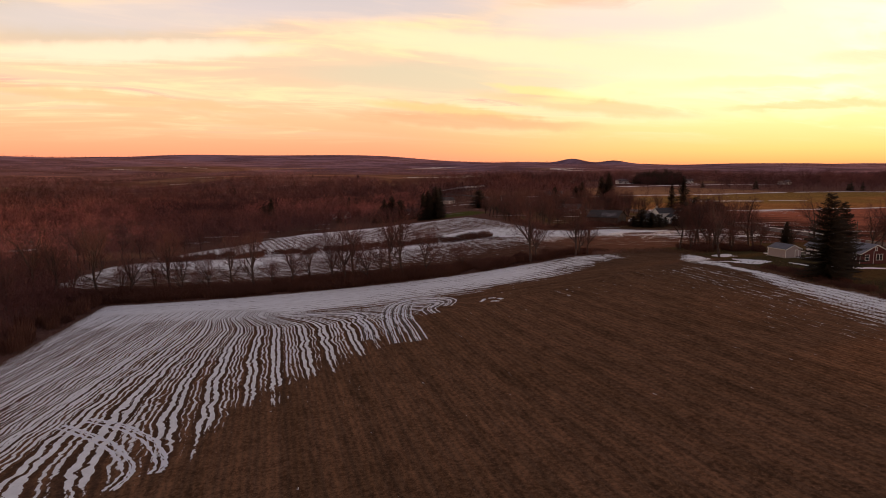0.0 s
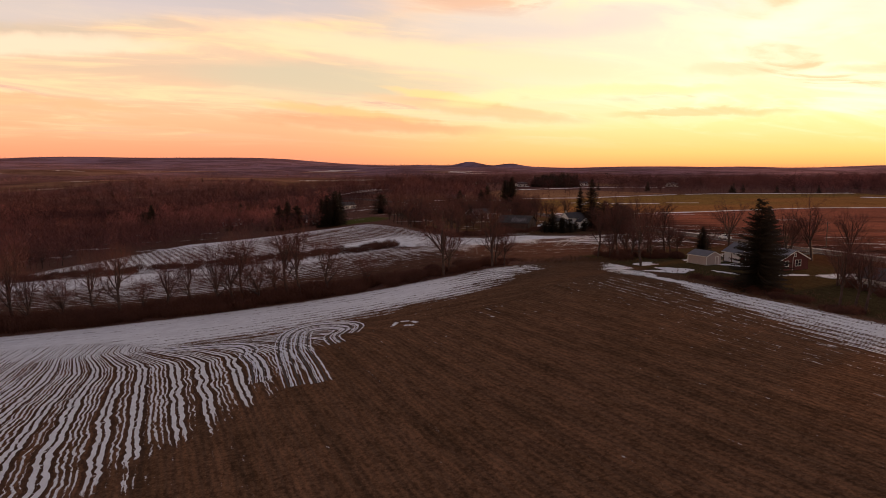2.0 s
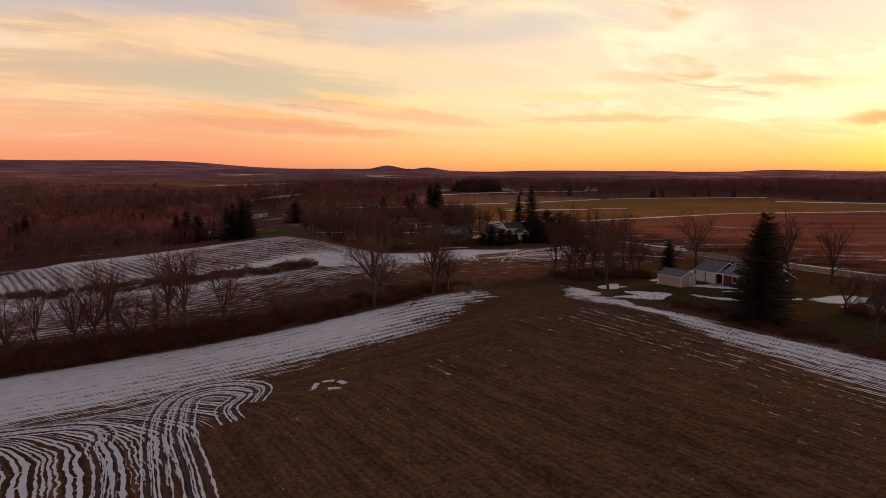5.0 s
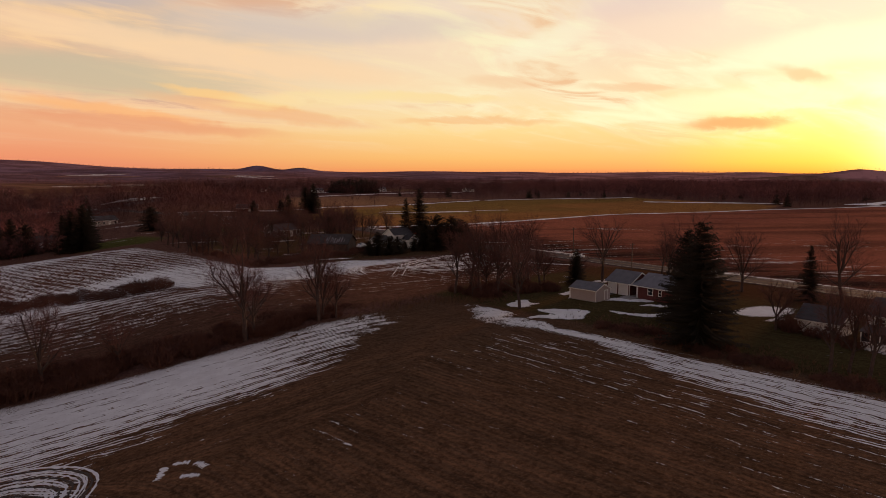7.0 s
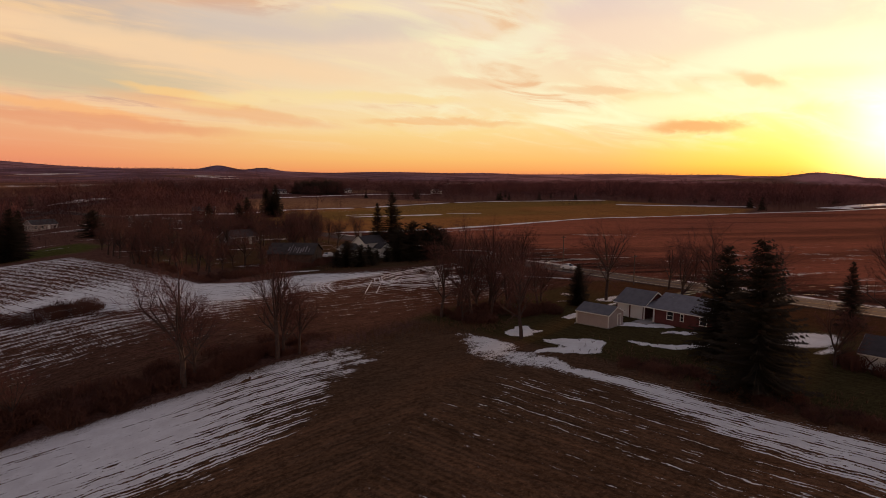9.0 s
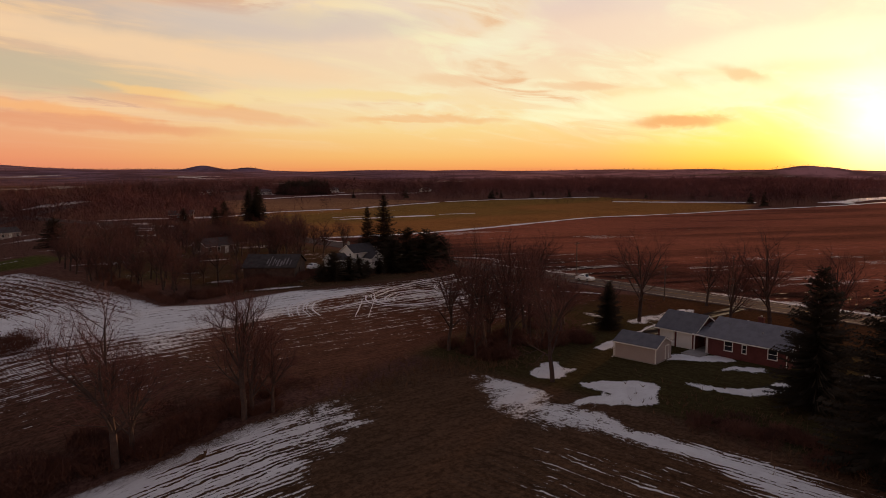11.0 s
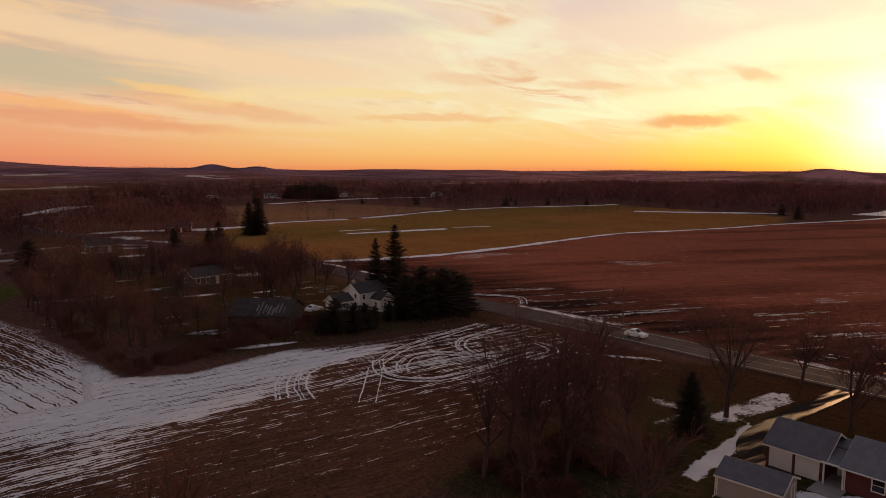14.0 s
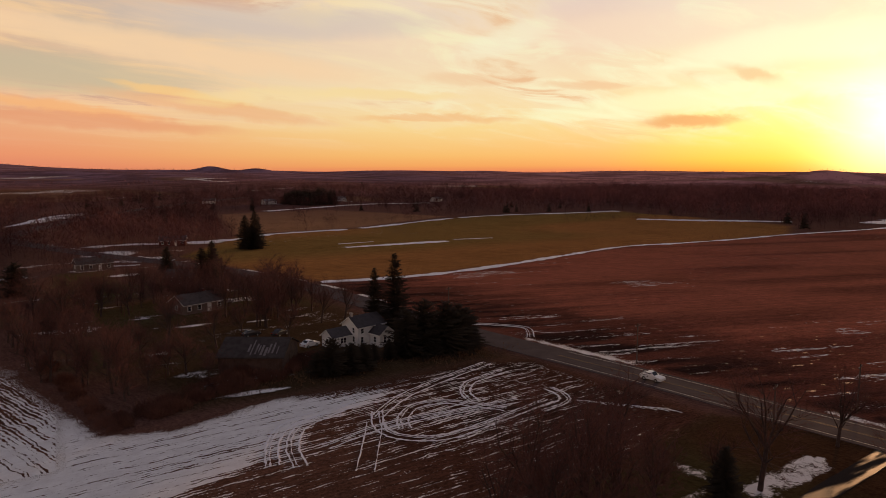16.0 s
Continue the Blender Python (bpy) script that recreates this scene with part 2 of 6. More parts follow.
def ground_material():
    """Soil, stubble, lawn and woodland floor by the sheet's tint (hazed far off), with snow left lying along the rows.
    """
    m = bpy.data.materials.new("ground")
    m.use_nodes = True
    k = Nodes(m.node_tree)
    pos = k.n("ShaderNodeNewGeometry").outputs["Position"]
    tint = k.n("ShaderNodeAttribute", attr="tint").outputs["Color"]
    cov = k.n("ShaderNodeAttribute", attr="cov").outputs["Fac"]
    rowc = k.n("ShaderNodeAttribute", attr="rowc").outputs["Fac"]
    rowk = k.n("ShaderNodeAttribute", attr="rowk").outputs["Fac"]
    wet = k.n("ShaderNodeAttribute", attr="wet").outputs["Fac"]
    alng = k.n("ShaderNodeAttribute", attr="alng").outputs["Fac"]
    drawn = k.n("ShaderNodeCombineXYZ")
    k.put(drawn.inputs[0], rowc)
    k.put(drawn.inputs[1], k.math("MULTIPLY", alng, 0.22))
    big, midn, fin = k.noise(pos, 0.035, 5, 0.6), k.noise(pos, 0.42, 5, 0.65), k.noise(pos, 2.6, 5, 0.75)
    clod = k.smooth(k.math("ADD", k.math("MULTIPLY", k.noise(pos, 2.1, 8, 0.85), 0.68), k.math("MULTIPLY", k.noise(drawn.outputs[0], 1.3, 6, 0.75), 0.32)), 0.40, 0.60)
    swath = k.noise(drawn.outputs[0], 0.35, 4, 0.6)
    trk = k.n("ShaderNodeAttribute", attr="trk").outputs["Fac"]
    wob = k.math("ADD", rowc, k.math("ADD", k.math("MULTIPLY", k.math("SUBTRACT", k.noise(pos, 0.22, 2, 0.5), 0.5), 1.5), k.math("MULTIPLY", k.math("SUBTRACT", k.noise(pos, 0.9, 2, 0.5), 0.5), 0.55)))
    w1 = k.math("SINE", k.math("MULTIPLY", wob, 2 * math.pi / 0.62))
    w2 = k.math("SINE", k.math("MULTIPLY", wob, 2 * math.pi / 2.1))
    w3 = k.math("SINE", k.math("MULTIPLY", wob, 2 * math.pi / 9.1))
    # wheel tracks of each pass down the rows: two broad bands, a thin groove in each, mud at their sides
    lane = k.math("ABSOLUTE", k.math("SUBTRACT", k.math("FLOORED_MODULO", k.math("ADD", wob, 28.1 + 4.175 + 835.0), 8.35), 4.175))
    off = k.math("ABSOLUTE", k.math("SUBTRACT", lane, 1.75))
    wide = k.smooth(off, 0.80, 0.60)
    groove = k.math("MULTIPLY", k.smooth(off, 0.22, 0.10), k.smooth(k.noise(pos, 1.3, 3, 0.6), 0.34, 0.42))
    mud = k.math("MULTIPLY", k.smooth(off, 0.66, 0.80), k.smooth(off, 1.25, 1.0))
    pressed = k.math("MULTIPLY", trk, k.math("SUBTRACT", k.math("MULTIPLY", wide, 0.46), k.math("ADD", k.math("MULTIPLY", groove, 0.9), k.math("MULTIPLY", mud, 0.8))))
    calm = k.math("SUBTRACT", 1.0, k.math("MULTIPLY", k.math("MULTIPLY", trk, wide), 0.65))
    rows = k.math("MULTIPLY", k.math("ADD", k.math("MULTIPLY", k.math("MULTIPLY", w1, 0.26), calm), k.math("ADD", k.math("MULTIPLY", w2, k.math("SUBTRACT", 0.20, k.math("MULTIPLY", trk, 0.18))), k.math("MULTIPLY", w3, 0.06))), k.math("MULTIPLY", rowk, k.smooth(cov, -0.05, 0.35, 0.35, 1.0)))
    rows = k.math("ADD", rows, pressed)
    dash = k.noise(drawn.outputs[0], 1.6, 6, 0.75)
    broken = k.math("MULTIPLY", k.math("SUBTRACT", k.noise(drawn.outputs[0], 0.42, 4, 0.65), 0.5), 0.85)
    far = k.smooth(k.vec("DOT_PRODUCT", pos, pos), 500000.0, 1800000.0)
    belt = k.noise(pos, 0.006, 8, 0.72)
    rag = k.math("ADD", k.math("ADD", k.math("MULTIPLY", k.math("SUBTRACT", midn, 0.5), 0.85), k.math("MULTIPLY", k.math("MULTIPLY", k.math("SUBTRACT", dash, 0.5), 2.0), k.math("MULTIPLY", rowk, 1.5, clamp=True))), k.math("ADD", k.math("ADD", k.math("MULTIPLY", k.math("SUBTRACT", fin, 0.5), 0.85), k.math("MULTIPLY", k.math("SUBTRACT", k.noise(pos, 8.0, 3, 0.7), 0.5), 0.5)),
                 k.math("MULTIPLY", k.math("SUBTRACT", big, 0.5), 0.6)))
    amt = k.math("ADD", cov, k.math("ADD", k.math("MULTIPLY", k.math("MULTIPLY", k.math("ADD", rag, k.math("MULTIPLY", broken, rowk)), 0.75), calm), rows))
    snow = k.smooth(amt, 0.49, 0.58)
    # bare ground
    straight = k.math("ADD", rowc, k.math("MULTIPLY", midn, 0.25))
    furrow = k.math("ADD", k.math("MULTIPLY", k.math("SINE", k.math("MULTIPLY", straight, 2 * math.pi / 0.76)), 0.34), k.math("MULTIPLY", k.math("SINE", k.math("MULTIPLY", straight, 2 * math.pi / 3.1)), 0.25))
    stub = k.math("MULTIPLY", k.math("ADD", 0.5, furrow), rowk)
    f = k.math("ADD", 0.30, k.math("ADD", k.math("MULTIPLY", clod, 1.0), k.math("MULTIPLY", midn, 0.40)))
    col = k.mix(1.0, tint, f, "MULTIPLY")
    col = k.mix(k.math("MULTIPLY", stub, 0.7), col, k.mix(1.0, col, (1.75, 1.55, 1.35), "MULTIPLY"))
    col = k.mix(k.math("MULTIPLY", k.smooth(big, 0.45, 0.68), 0.4), col, k.mix(1.0, col, (0.62, 0.62, 0.55), "MULTIPLY"))
    col = k.mix(k.math("MULTIPLY", k.smooth(w3, 0.55, 1.0), k.math("MULTIPLY", rowk, 0.35)), col, k.mix(1.0, col, (0.6, 0.62, 0.62), "MULTIPLY"))
    col = k.mix(k.math("MULTIPLY", k.smooth(swath, 0.42, 0.62), k.math("MULTIPLY", rowk, 0.45)), col, k.mix(1.0, col, (0.52, 0.57, 0.56), "MULTIPLY"))
    col = k.mix(k.math("MULTIPLY", k.math("MULTIPLY", trk, k.math("ADD", mud, groove)), 0.6), col, (0.035, 0.023, 0.019))
    straw = k.math("MULTIPLY", k.smooth(k.noise(pos, 5.5, 3, 0.8), 0.60, 0.68), k.math("MULTIPLY", rowk, k.smooth(clod, 0.2, 0.7, 0.15, 0.7)))
    col = k.mix(straw, col, k.mix(1.0, tint, (3.0, 3.2, 3.1), "MULTIPLY"))
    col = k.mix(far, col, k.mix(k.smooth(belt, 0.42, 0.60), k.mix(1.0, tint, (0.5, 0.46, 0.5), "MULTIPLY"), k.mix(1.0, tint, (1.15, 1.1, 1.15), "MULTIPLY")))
    white = k.mix(k.smooth(midn, 0.3, 0.7), (0.88, 0.87, 0.87), (0.76, 0.74, 0.74))
    white = k.mix(k.math("MULTIPLY", k.smooth(fin, 0.5, 0.75), 0.25), white, (0.35, 0.28, 0.25))
    b = k.n("ShaderNodeBsdfPrincipled")
    k.put(b.inputs["Base Color"], k.mix(snow, col, white))
    puddle = k.math("MULTIPLY", k.smooth(k.math("ADD", midn, k.math("MULTIPLY", w2, 0.10)), 0.68, 0.72), wet)
    k.put(b.inputs["Sheen Weight"], k.math("MULTIPLY", k.math("MULTIPLY", k.math("SUBTRACT", 1.0, snow), k.math("SUBTRACT", 1.0, wet, clamp=True)), 0.04))
    b.inputs["Sheen Roughness"].default_value = 0.45
    k.put(b.inputs["Sheen Tint"], (1.0, 0.52, 0.36))
    k.put(b.inputs["Roughness"], k.math("SUBTRACT", 0.95, k.math("MULTIPLY", puddle, 0.58)))
    k.put(b.inputs["Specular IOR Level"], k.math("MULTIPLY", puddle, 0.8))
    bu = k.n("ShaderNodeBump")
    bu.inputs["Strength"].default_value = 0.5
    bu.inputs["Distance"].default_value = 0.12
    h = k.math("ADD", k.math("MULTIPLY", fin, 0.6), k.math("ADD", k.math("MULTIPLY", snow, 0.5), k.math("MULTIPLY", stub, 0.5)))
    k.put(bu.inputs["Height"], k.math("MULTIPLY", h, k.math("SUBTRACT", 1.0, puddle)))
    k.put(b.inputs["Normal"], bu.outputs[0])
    k.t.links.new(b.outputs[0], k.n("ShaderNodeOutputMaterial").inputs[0])
    return m


def glass(name, tint):
    m = bpy.data.materials.new(name)
    m.use_nodes = True
    k = Nodes(m.node_tree)
    b = k.n("ShaderNodeBsdfPrincipled")
    k.put(b.inputs["Base Color"], tint)
    b.inputs["Roughness"].default_value = 0.06
    b.inputs["Specular IOR Level"].default_value = 0.6
    k.t.links.new(b.outputs[0], k.n("ShaderNodeOutputMaterial").inputs[0])
    return m


def wet_asphalt():
    """Dark asphalt with long puddles on it."""
    m = bpy.data.materials.new("wet_drive")
    m.use_nodes = True
    k = Nodes(m.node_tree)
    pos = k.n("ShaderNodeNewGeometry").outputs["Position"]
    st = k.n("ShaderNodeMapping")
    st.inputs["Scale"].default_value = (0.12, 0.8, 1.0)
    k.put(st.inputs[0], pos)
    pool = k.smooth(k.noise(st.outputs[0], 0.8, 3, 0.5), 0.46, 0.62)
    b = k.n("ShaderNodeBsdfPrincipled")
    k.put(b.inputs["Base Color"], k.mix(k.noise(pos, 3.0, 5, 0.6), (0.05, 0.04, 0.036), (0.026, 0.022, 0.02)))
    k.put(b.inputs["Roughness"], k.math("SUBTRACT", 0.85, k.math("MULTIPLY", pool, 0.42)))
    k.put(b.inputs["Specular IOR Level"], k.math("MULTIPLY", pool, 0.14))
    k.t.links.new(b.outputs[0], k.n("ShaderNodeOutputMaterial").inputs[0])
    return m


GROUND = ground_material()
TWIG = toned("twig", (0.036, 0.020, 0.022), (0.19, 0.082, 0.076))
SHRUB = toned("shrub", (0.052, 0.028, 0.024), (0.17, 0.078, 0.058))
# twigs painted lighter and redder in place of stronger light on the western woods
LIT_WESTWOOD = toned("lit_west_twig", (0.066, 0.036, 0.039), (0.54, 0.195, 0.16))
DARKWOOD = toned("dark_twig", (0.042, 0.025, 0.027), (0.12, 0.06, 0.056))
NEAR_TWIG = toned("near_twig", (0.092, 0.047, 0.043), (0.25, 0.115, 0.097))
# twig colour paled towards purple, with the haze of distance painted in
HAZE_TWIG = toned("haze_twig", (0.12, 0.066, 0.078), (0.34, 0.18, 0.195))
# twigs lightened in colour to stand in for haze over the eastern woods
HAZY_EASTWOOD = toned("hazy_east_twig", (0.115, 0.049, 0.051), (0.34, 0.135, 0.13))
NEEDLE = toned("needle", (0.038, 0.031, 0.026), (0.070, 0.058, 0.044))
BARK = mat("bark", (0.075, 0.047, 0.041), 0.9, 0.4, 2.0, 18.0, 0.6)
ASPHALT = mat("asphalt", (0.085, 0.066, 0.07), 0.9, 0.25, 0.25, 9.0, 0.2, second=(0.055, 0.042, 0.045), spec=0.05)
WETDRIVE = wet_asphalt()
LINE = mat("road_paint", (0.62, 0.58, 0.5), 0.7, 0.3, 2.0, 20.0, 0.1)
SNOW = mat("snow", (0.80, 0.80, 0.85), 0.7, 0.12, 0.7, 6.0, 0.5, second=(0.62, 0.6, 0.64))
MUD = mat("wet_mud", (0.05, 0.03, 0.024), 0.7, 0.4, 1.0, 8.0, 0.6, second=(0.03, 0.019, 0.016))
OLD_SNOW = mat("old_snow", (0.20, 0.18, 0.185), 0.8, 0.4, 0.8, 8.0, 0.4, second=(0.12, 0.1, 0.1))
SHINGLE = mat("grey_shingle", (0.155, 0.155, 0.175), 0.9, 0.3, 1.2, 22.0, 0.5, second=(0.105, 0.105, 0.12), per="object")
DARKROOF = mat("dark_shingle", (0.055, 0.05, 0.055), 0.85, 0.3, 1.2, 22.0, 0.5, per="object")
TINROOF = mat("weathered_tin", (0.055, 0.045, 0.043), 0.75, 0.45, 0.9, 14.0, 0.3, second=(0.032, 0.025, 0.023), spec=0.2)
BROWNROOF = mat("brown_shingle", (0.085, 0.068, 0.064), 0.9, 0.35, 1.2, 22.0, 0.5, second=(0.05, 0.04, 0.038), per="object", spec=0.15)
BRICKRED = mat("red_brick", (0.12, 0.034, 0.032), 0.85, 0.3, 1.5, 24.0, 0.4, second=(0.08, 0.024, 0.022))
WHITE = mat("white_siding", (0.74, 0.73, 0.72), 0.6, 0.12, 1.0, 18.0, 0.15, second=(0.6, 0.58, 0.57))
CREAM = mat("cream_siding", (0.41, 0.345, 0.335), 0.65, 0.15, 1.0, 18.0, 0.15, second=(0.34, 0.285, 0.275))
BARNWOOD = mat("barn_boards", (0.085, 0.05, 0.042), 0.9, 0.4, 0.8, 14.0, 0.5)
TRIM = mat("white_trim", (0.78, 0.77, 0.75), 0.5, 0.08, 2.0, 20.0, 0.05)
GLASS = glass("window_glass", (0.02, 0.022, 0.028))
CONCRETE = mat("concrete", (0.36, 0.33, 0.31), 0.85, 0.25, 0.8, 16.0, 0.3)
METAL = mat("galvanised", (0.45, 0.45, 0.46), 0.4, 0.2, 3.0, 20.0, 0.1, metal=0.8)
POLEWOOD = mat("pole_wood", (0.12, 0.09, 0.075), 0.9, 0.3, 1.5, 20.0, 0.4)
CARWHITE = mat("white_car_paint", (0.78, 0.78, 0.79), 0.25, 0.05, 1.0, 10.0, 0.0, spec=0.6)
CARDARK = mat("dark_car_paint", (0.05, 0.045, 0.05), 0.25, 0.08, 1.0, 10.0, 0.0, spec=0.6)
RUBBER = mat("rubber", (0.02, 0.02, 0.02), 0.85, 0.2, 3.0, 30.0, 0.2)
REEDS = toned("dry_grass", (0.075, 0.042, 0.028), (0.20, 0.115, 0.07))

# ---- ground ----


def step(a, b, v):
    v = np.clip((np.asarray(v, float) - a) / (b - a), 0, 1)
    return v * v * (3 - 2 * v)


def vnoise(x, y, scale, seed=0):
    """Smooth value noise, 0 to 1, on arrays."""
    x, y = np.asarray(x, float) / scale + seed * 17.3, np.asarray(y, float) / scale - seed * 9.7
    xi, yi = np.floor(x), np.floor(y)
    fx, fy = x - xi, y - yi
    fx, fy = fx * fx * (3 - 2 * fx), fy * fy * (3 - 2 * fy)

    def h(a, b):
        v = np.sin(a * 127.1 + b * 311.7 + seed * 74.7) * 43758.5453
        return v - np.floor(v)

    return (h(xi, yi) * (1 - fx) + h(xi + 1, yi) * fx) * (1 - fy) + (h(xi, yi + 1) * (1 - fx) + h(xi + 1, yi + 1) * fx) * fy


def height(x, y):
    """The lie of the land: a flat field, a fall to the west, rolling wooded country and hills at the horizon."""
    x, y = np.asarray(x, float), np.asarray(y, float)
    fall = np.clip(34 - 22 * step(150, 215, y) - x, -60, 900)
    fall = np.where(fall > 30, fall, 5 * np.log1p(np.exp(np.clip(fall, -60, 60) / 5)))
    z = -14 * (1 - np.exp(-fall / 72))
    r, b = np.hypot(x, y), np.degrees(np.arctan2(x, y))
    rim = np.interp(b, [-180, -60, -30, -16, 0, 18, 45, 54, 66, 120], [90, 96, 100, 88, 62, 42, 36, 20, 6, 30])
    far = step(1300, 4500, r)
    z = z * (1 - step(700, 1800, r)) + rim * far
    z = z + (vnoise(x, y, 420, 3) - 0.5) * 16 * step(600, 1500, r) + (vnoise(x, y, 900, 5) - 0.5) * 34 * step(1300, 3000, r)
    for hx, hy, hh, wx in ((640, 3190, 24, 52), (820, 3150, 15, 48), (900, 3130, 7, 60), (1775, 1100, 24, 62), (1835, 1010, 15, 70), (1700, 1200, 9, 70), (2480, 1900, 12, 150), (-1500, 4250, 22, 420), (-600, 4100, 16, 420)):
        z = z + hh * np.exp(-((x - hx) ** 2 + (y - hy) ** 2) / (2 * wx * wx))
    return z


def hz(x, y):
    return float(height(x, y))


def band(d, half, soft):
    """1 on a line, falling to 0 at half and beyond."""
    return 1 - step(half - soft, half + soft, np.abs(d))


def seg(x, y, pts):
    """Distance from a line of points, and the signed side of it."""
    best = np.full(np.shape(x), 1e9)
    for (ax, ay), (bx, by) in zip(pts, pts[1:]):
        vx, vy = bx - ax, by - ay
        t = np.clip(((x - ax) * vx + (y - ay) * vy) / (vx * vx + vy * vy), 0, 1)
        best = np.minimum(best, np.hypot(x - ax - t * vx, y - ay - t * vy))
    return best


def inside(x, y, poly, soft=2.0):
    """1 inside a polygon, 0 outside, soft at the edge."""
    c = np.zeros(np.shape(x), bool)
    n = len(poly)
    for i in range(n):
        (ax, ay), (bx, by) = poly[i], poly[(i + 1) % n]
        hit = ((ay > y) != (by > y)) & (x < (bx - ax) * (y - ay) / ((by - ay) or 1e-9) + ax)
        c ^= hit
    d = seg(x, y, [*poly, poly[0]])
    return np.clip(0.5 + np.where(c, d, -d) / (2 * soft), 0, 1)


ROAD = [(150, 60), (134, 120), (127.5, 150), (123.6, 170), (121.2, 182), (119.4, 193), (117.0, 205.6), (113.8, 220.4), (108.8, 243.6), (105.8, 262), (102.5, 288), (98.5, 316), (90.8, 348), (79, 381), (68, 404),
        (39, 460), (20, 510), (3, 568), (-20, 640)]
HEDGE = [(-82, 154), (-20, 156), (24, 158), (46, 163)]
EAST_EDGE = [(60, 167), (67, 140), (71, 119), (74, 100), (84, 60), (100, 0)]
FARM_EDGE = [(-100, 218), (-60, 216), (10, 217), (36, 219), (58, 225), (74, 223.5), (92, 225), (104, 225), (110, 220)]
FIELD_1 = [(46, 163), (60, 168), (67, 140), (71, 119), (74, 100), (84, 60), (110, -60), (-110, -60), (-80, 60), (-73, 103), (-80, 152), (-20, 156), (24, 158)]
FIELD_2 = [(-112, 176), (-60, 172), (24, 166), (48, 168), (58, 172), (66, 178), (100, 182), (112, 186), (107, 222), (98, 226), (74, 225), (60, 226), (44, 221), (35, 224),
           (24, 262), (12, 292), (-22, 303), (-64, 302), (-92, 256), (-112, 215)]
EAST_FIELD = [(120.5, 215), (113, 250), (107, 290), (104, 322), (139, 320), (180, 326), (216, 335), (260, 345), (294, 341), (333, 338), (384, 338), (464, 331), (600, 340), (640, 100), (165, 60), (142, 120), (130, 168)]
GREEN_FIELD = [(101, 330), (139, 324), (180, 330), (216, 339), (260, 349), (333, 342), (384, 342), (438, 374), (452, 470), (460, 548), (325, 565), (186, 505), (120, 500), (76, 420)]
EAST_SNOW = [(57.5, 166), (62.5, 160), (63.6, 150), (65, 134), (66.5, 128), (67.5, 121), (70.5, 112), (73, 102), (74.5, 90), (83, 60), (99, 0), (80, 0), (66, 60), (61.5, 86), (60.3, 100), (60.5, 112), (61.5, 122), (62.5, 131),
             (58, 141), (54.3, 150.5), (55.5, 158)]
BRUSH_X, BRUSH_Y = [-100, -84, -62, -40, -25, -14, 2, 12, 24], [229, 229, 228, 225, 221, 217, 212, 208, 206]
LAWN = [(58, 172), (68, 140), (75, 100), (86, 60), (130, 60), (140, 120), (124, 176), (112, 186), (70, 178)]

FAR_STRIPS = (([(-1000, 1480), (-720, 1560), (-446, 1440)], 16, 0.30), ([(-645, 2400), (-480, 2500)], 45, 0.42), ([(-100, 2500), (70, 2480)], 40, 0.42), ([(395, 2240), (440, 1900)], 14, 0.62), ([(394, 2359), (488, 2225)], 22, 0.6),
              ([(-90, 2600), (35, 2670)], 40, 0.6), ([(338, 1313), (417, 1331)], 12, 0.6), ([(16, 682), (47, 765)], 9, 0.6), ([(-330, 600), (-180, 640)], 8, 0.3), ([(-420, 900), (-200, 930)], 10, 0.3), ([(700, 1500), (900, 1460)], 16, 0.45),
              ([(560, 1050), (760, 1010)], 9, 0.4), ([(-240, 330), (-150, 338)], 4, 0.3), ([(-60, 660), (-10, 655)], 7, 0.6), ([(1000, 1750), (1250, 1560)], 18, 0.5))


def strips(x, y, grow=0.0):
    """How much of a pale far field lies at x, y, and its snow."""
    on, white = np.zeros(np.shape(x)), np.zeros(np.shape(x))
    for pts, half, k in FAR_STRIPS:
        m = band(seg(x, y, pts), half + grow, 0.35 * half)
        on, white = np.maximum(on, m), np.maximum(white, m * k)
    return on, white


# old snow lying on the lawn and round the ranch house
LAWN_SNOW = (([(67.7, 151.5), (70.2, 150.5), (74, 148.5), (75.2, 145.8), (72.8, 144.7), (70.5, 142.6), (68.4, 142.6), (65.4, 145.1), (62.6, 147.9), (64.9, 148.3), (67.4, 146.8), (67.8, 149)], 0.95),
             ([(65.6, 157.5), (70, 160), (72, 159.6), (71.5, 156.4), (72.7, 154.6), (70.3, 155.4), (69.3, 153.4), (66.5, 153.4), (65.2, 155.5)], 0.85),
             ([(77.3, 146), (78.8, 145), (79, 143), (81, 140.6), (87.3, 139.4), (95, 136.5), (95, 135), (83.7, 137), (80.2, 138.4), (77.3, 142)], 0.95),
             ([(82.4, 153.4), (86.3, 154), (88, 153), (91, 150), (90.6, 147), (88.5, 147.4), (85.8, 149.8)], 0.95),
             ([(84.7, 146.8), (87.5, 146), (91.3, 144.6), (90.5, 142), (87.5, 143.3)], 0.85),
             ([(79.7, 161.7), (86, 163.2), (89, 164), (100.5, 167), (95.5, 163.9), (85, 160.4), (80, 159.4)], 0.92),
             ([(95.2, 171), (100, 171.4), (109.8, 172.2), (113, 170), (110, 167.6), (104.8, 167.2), (97.5, 166.6), (94.4, 168.5)], 0.62))


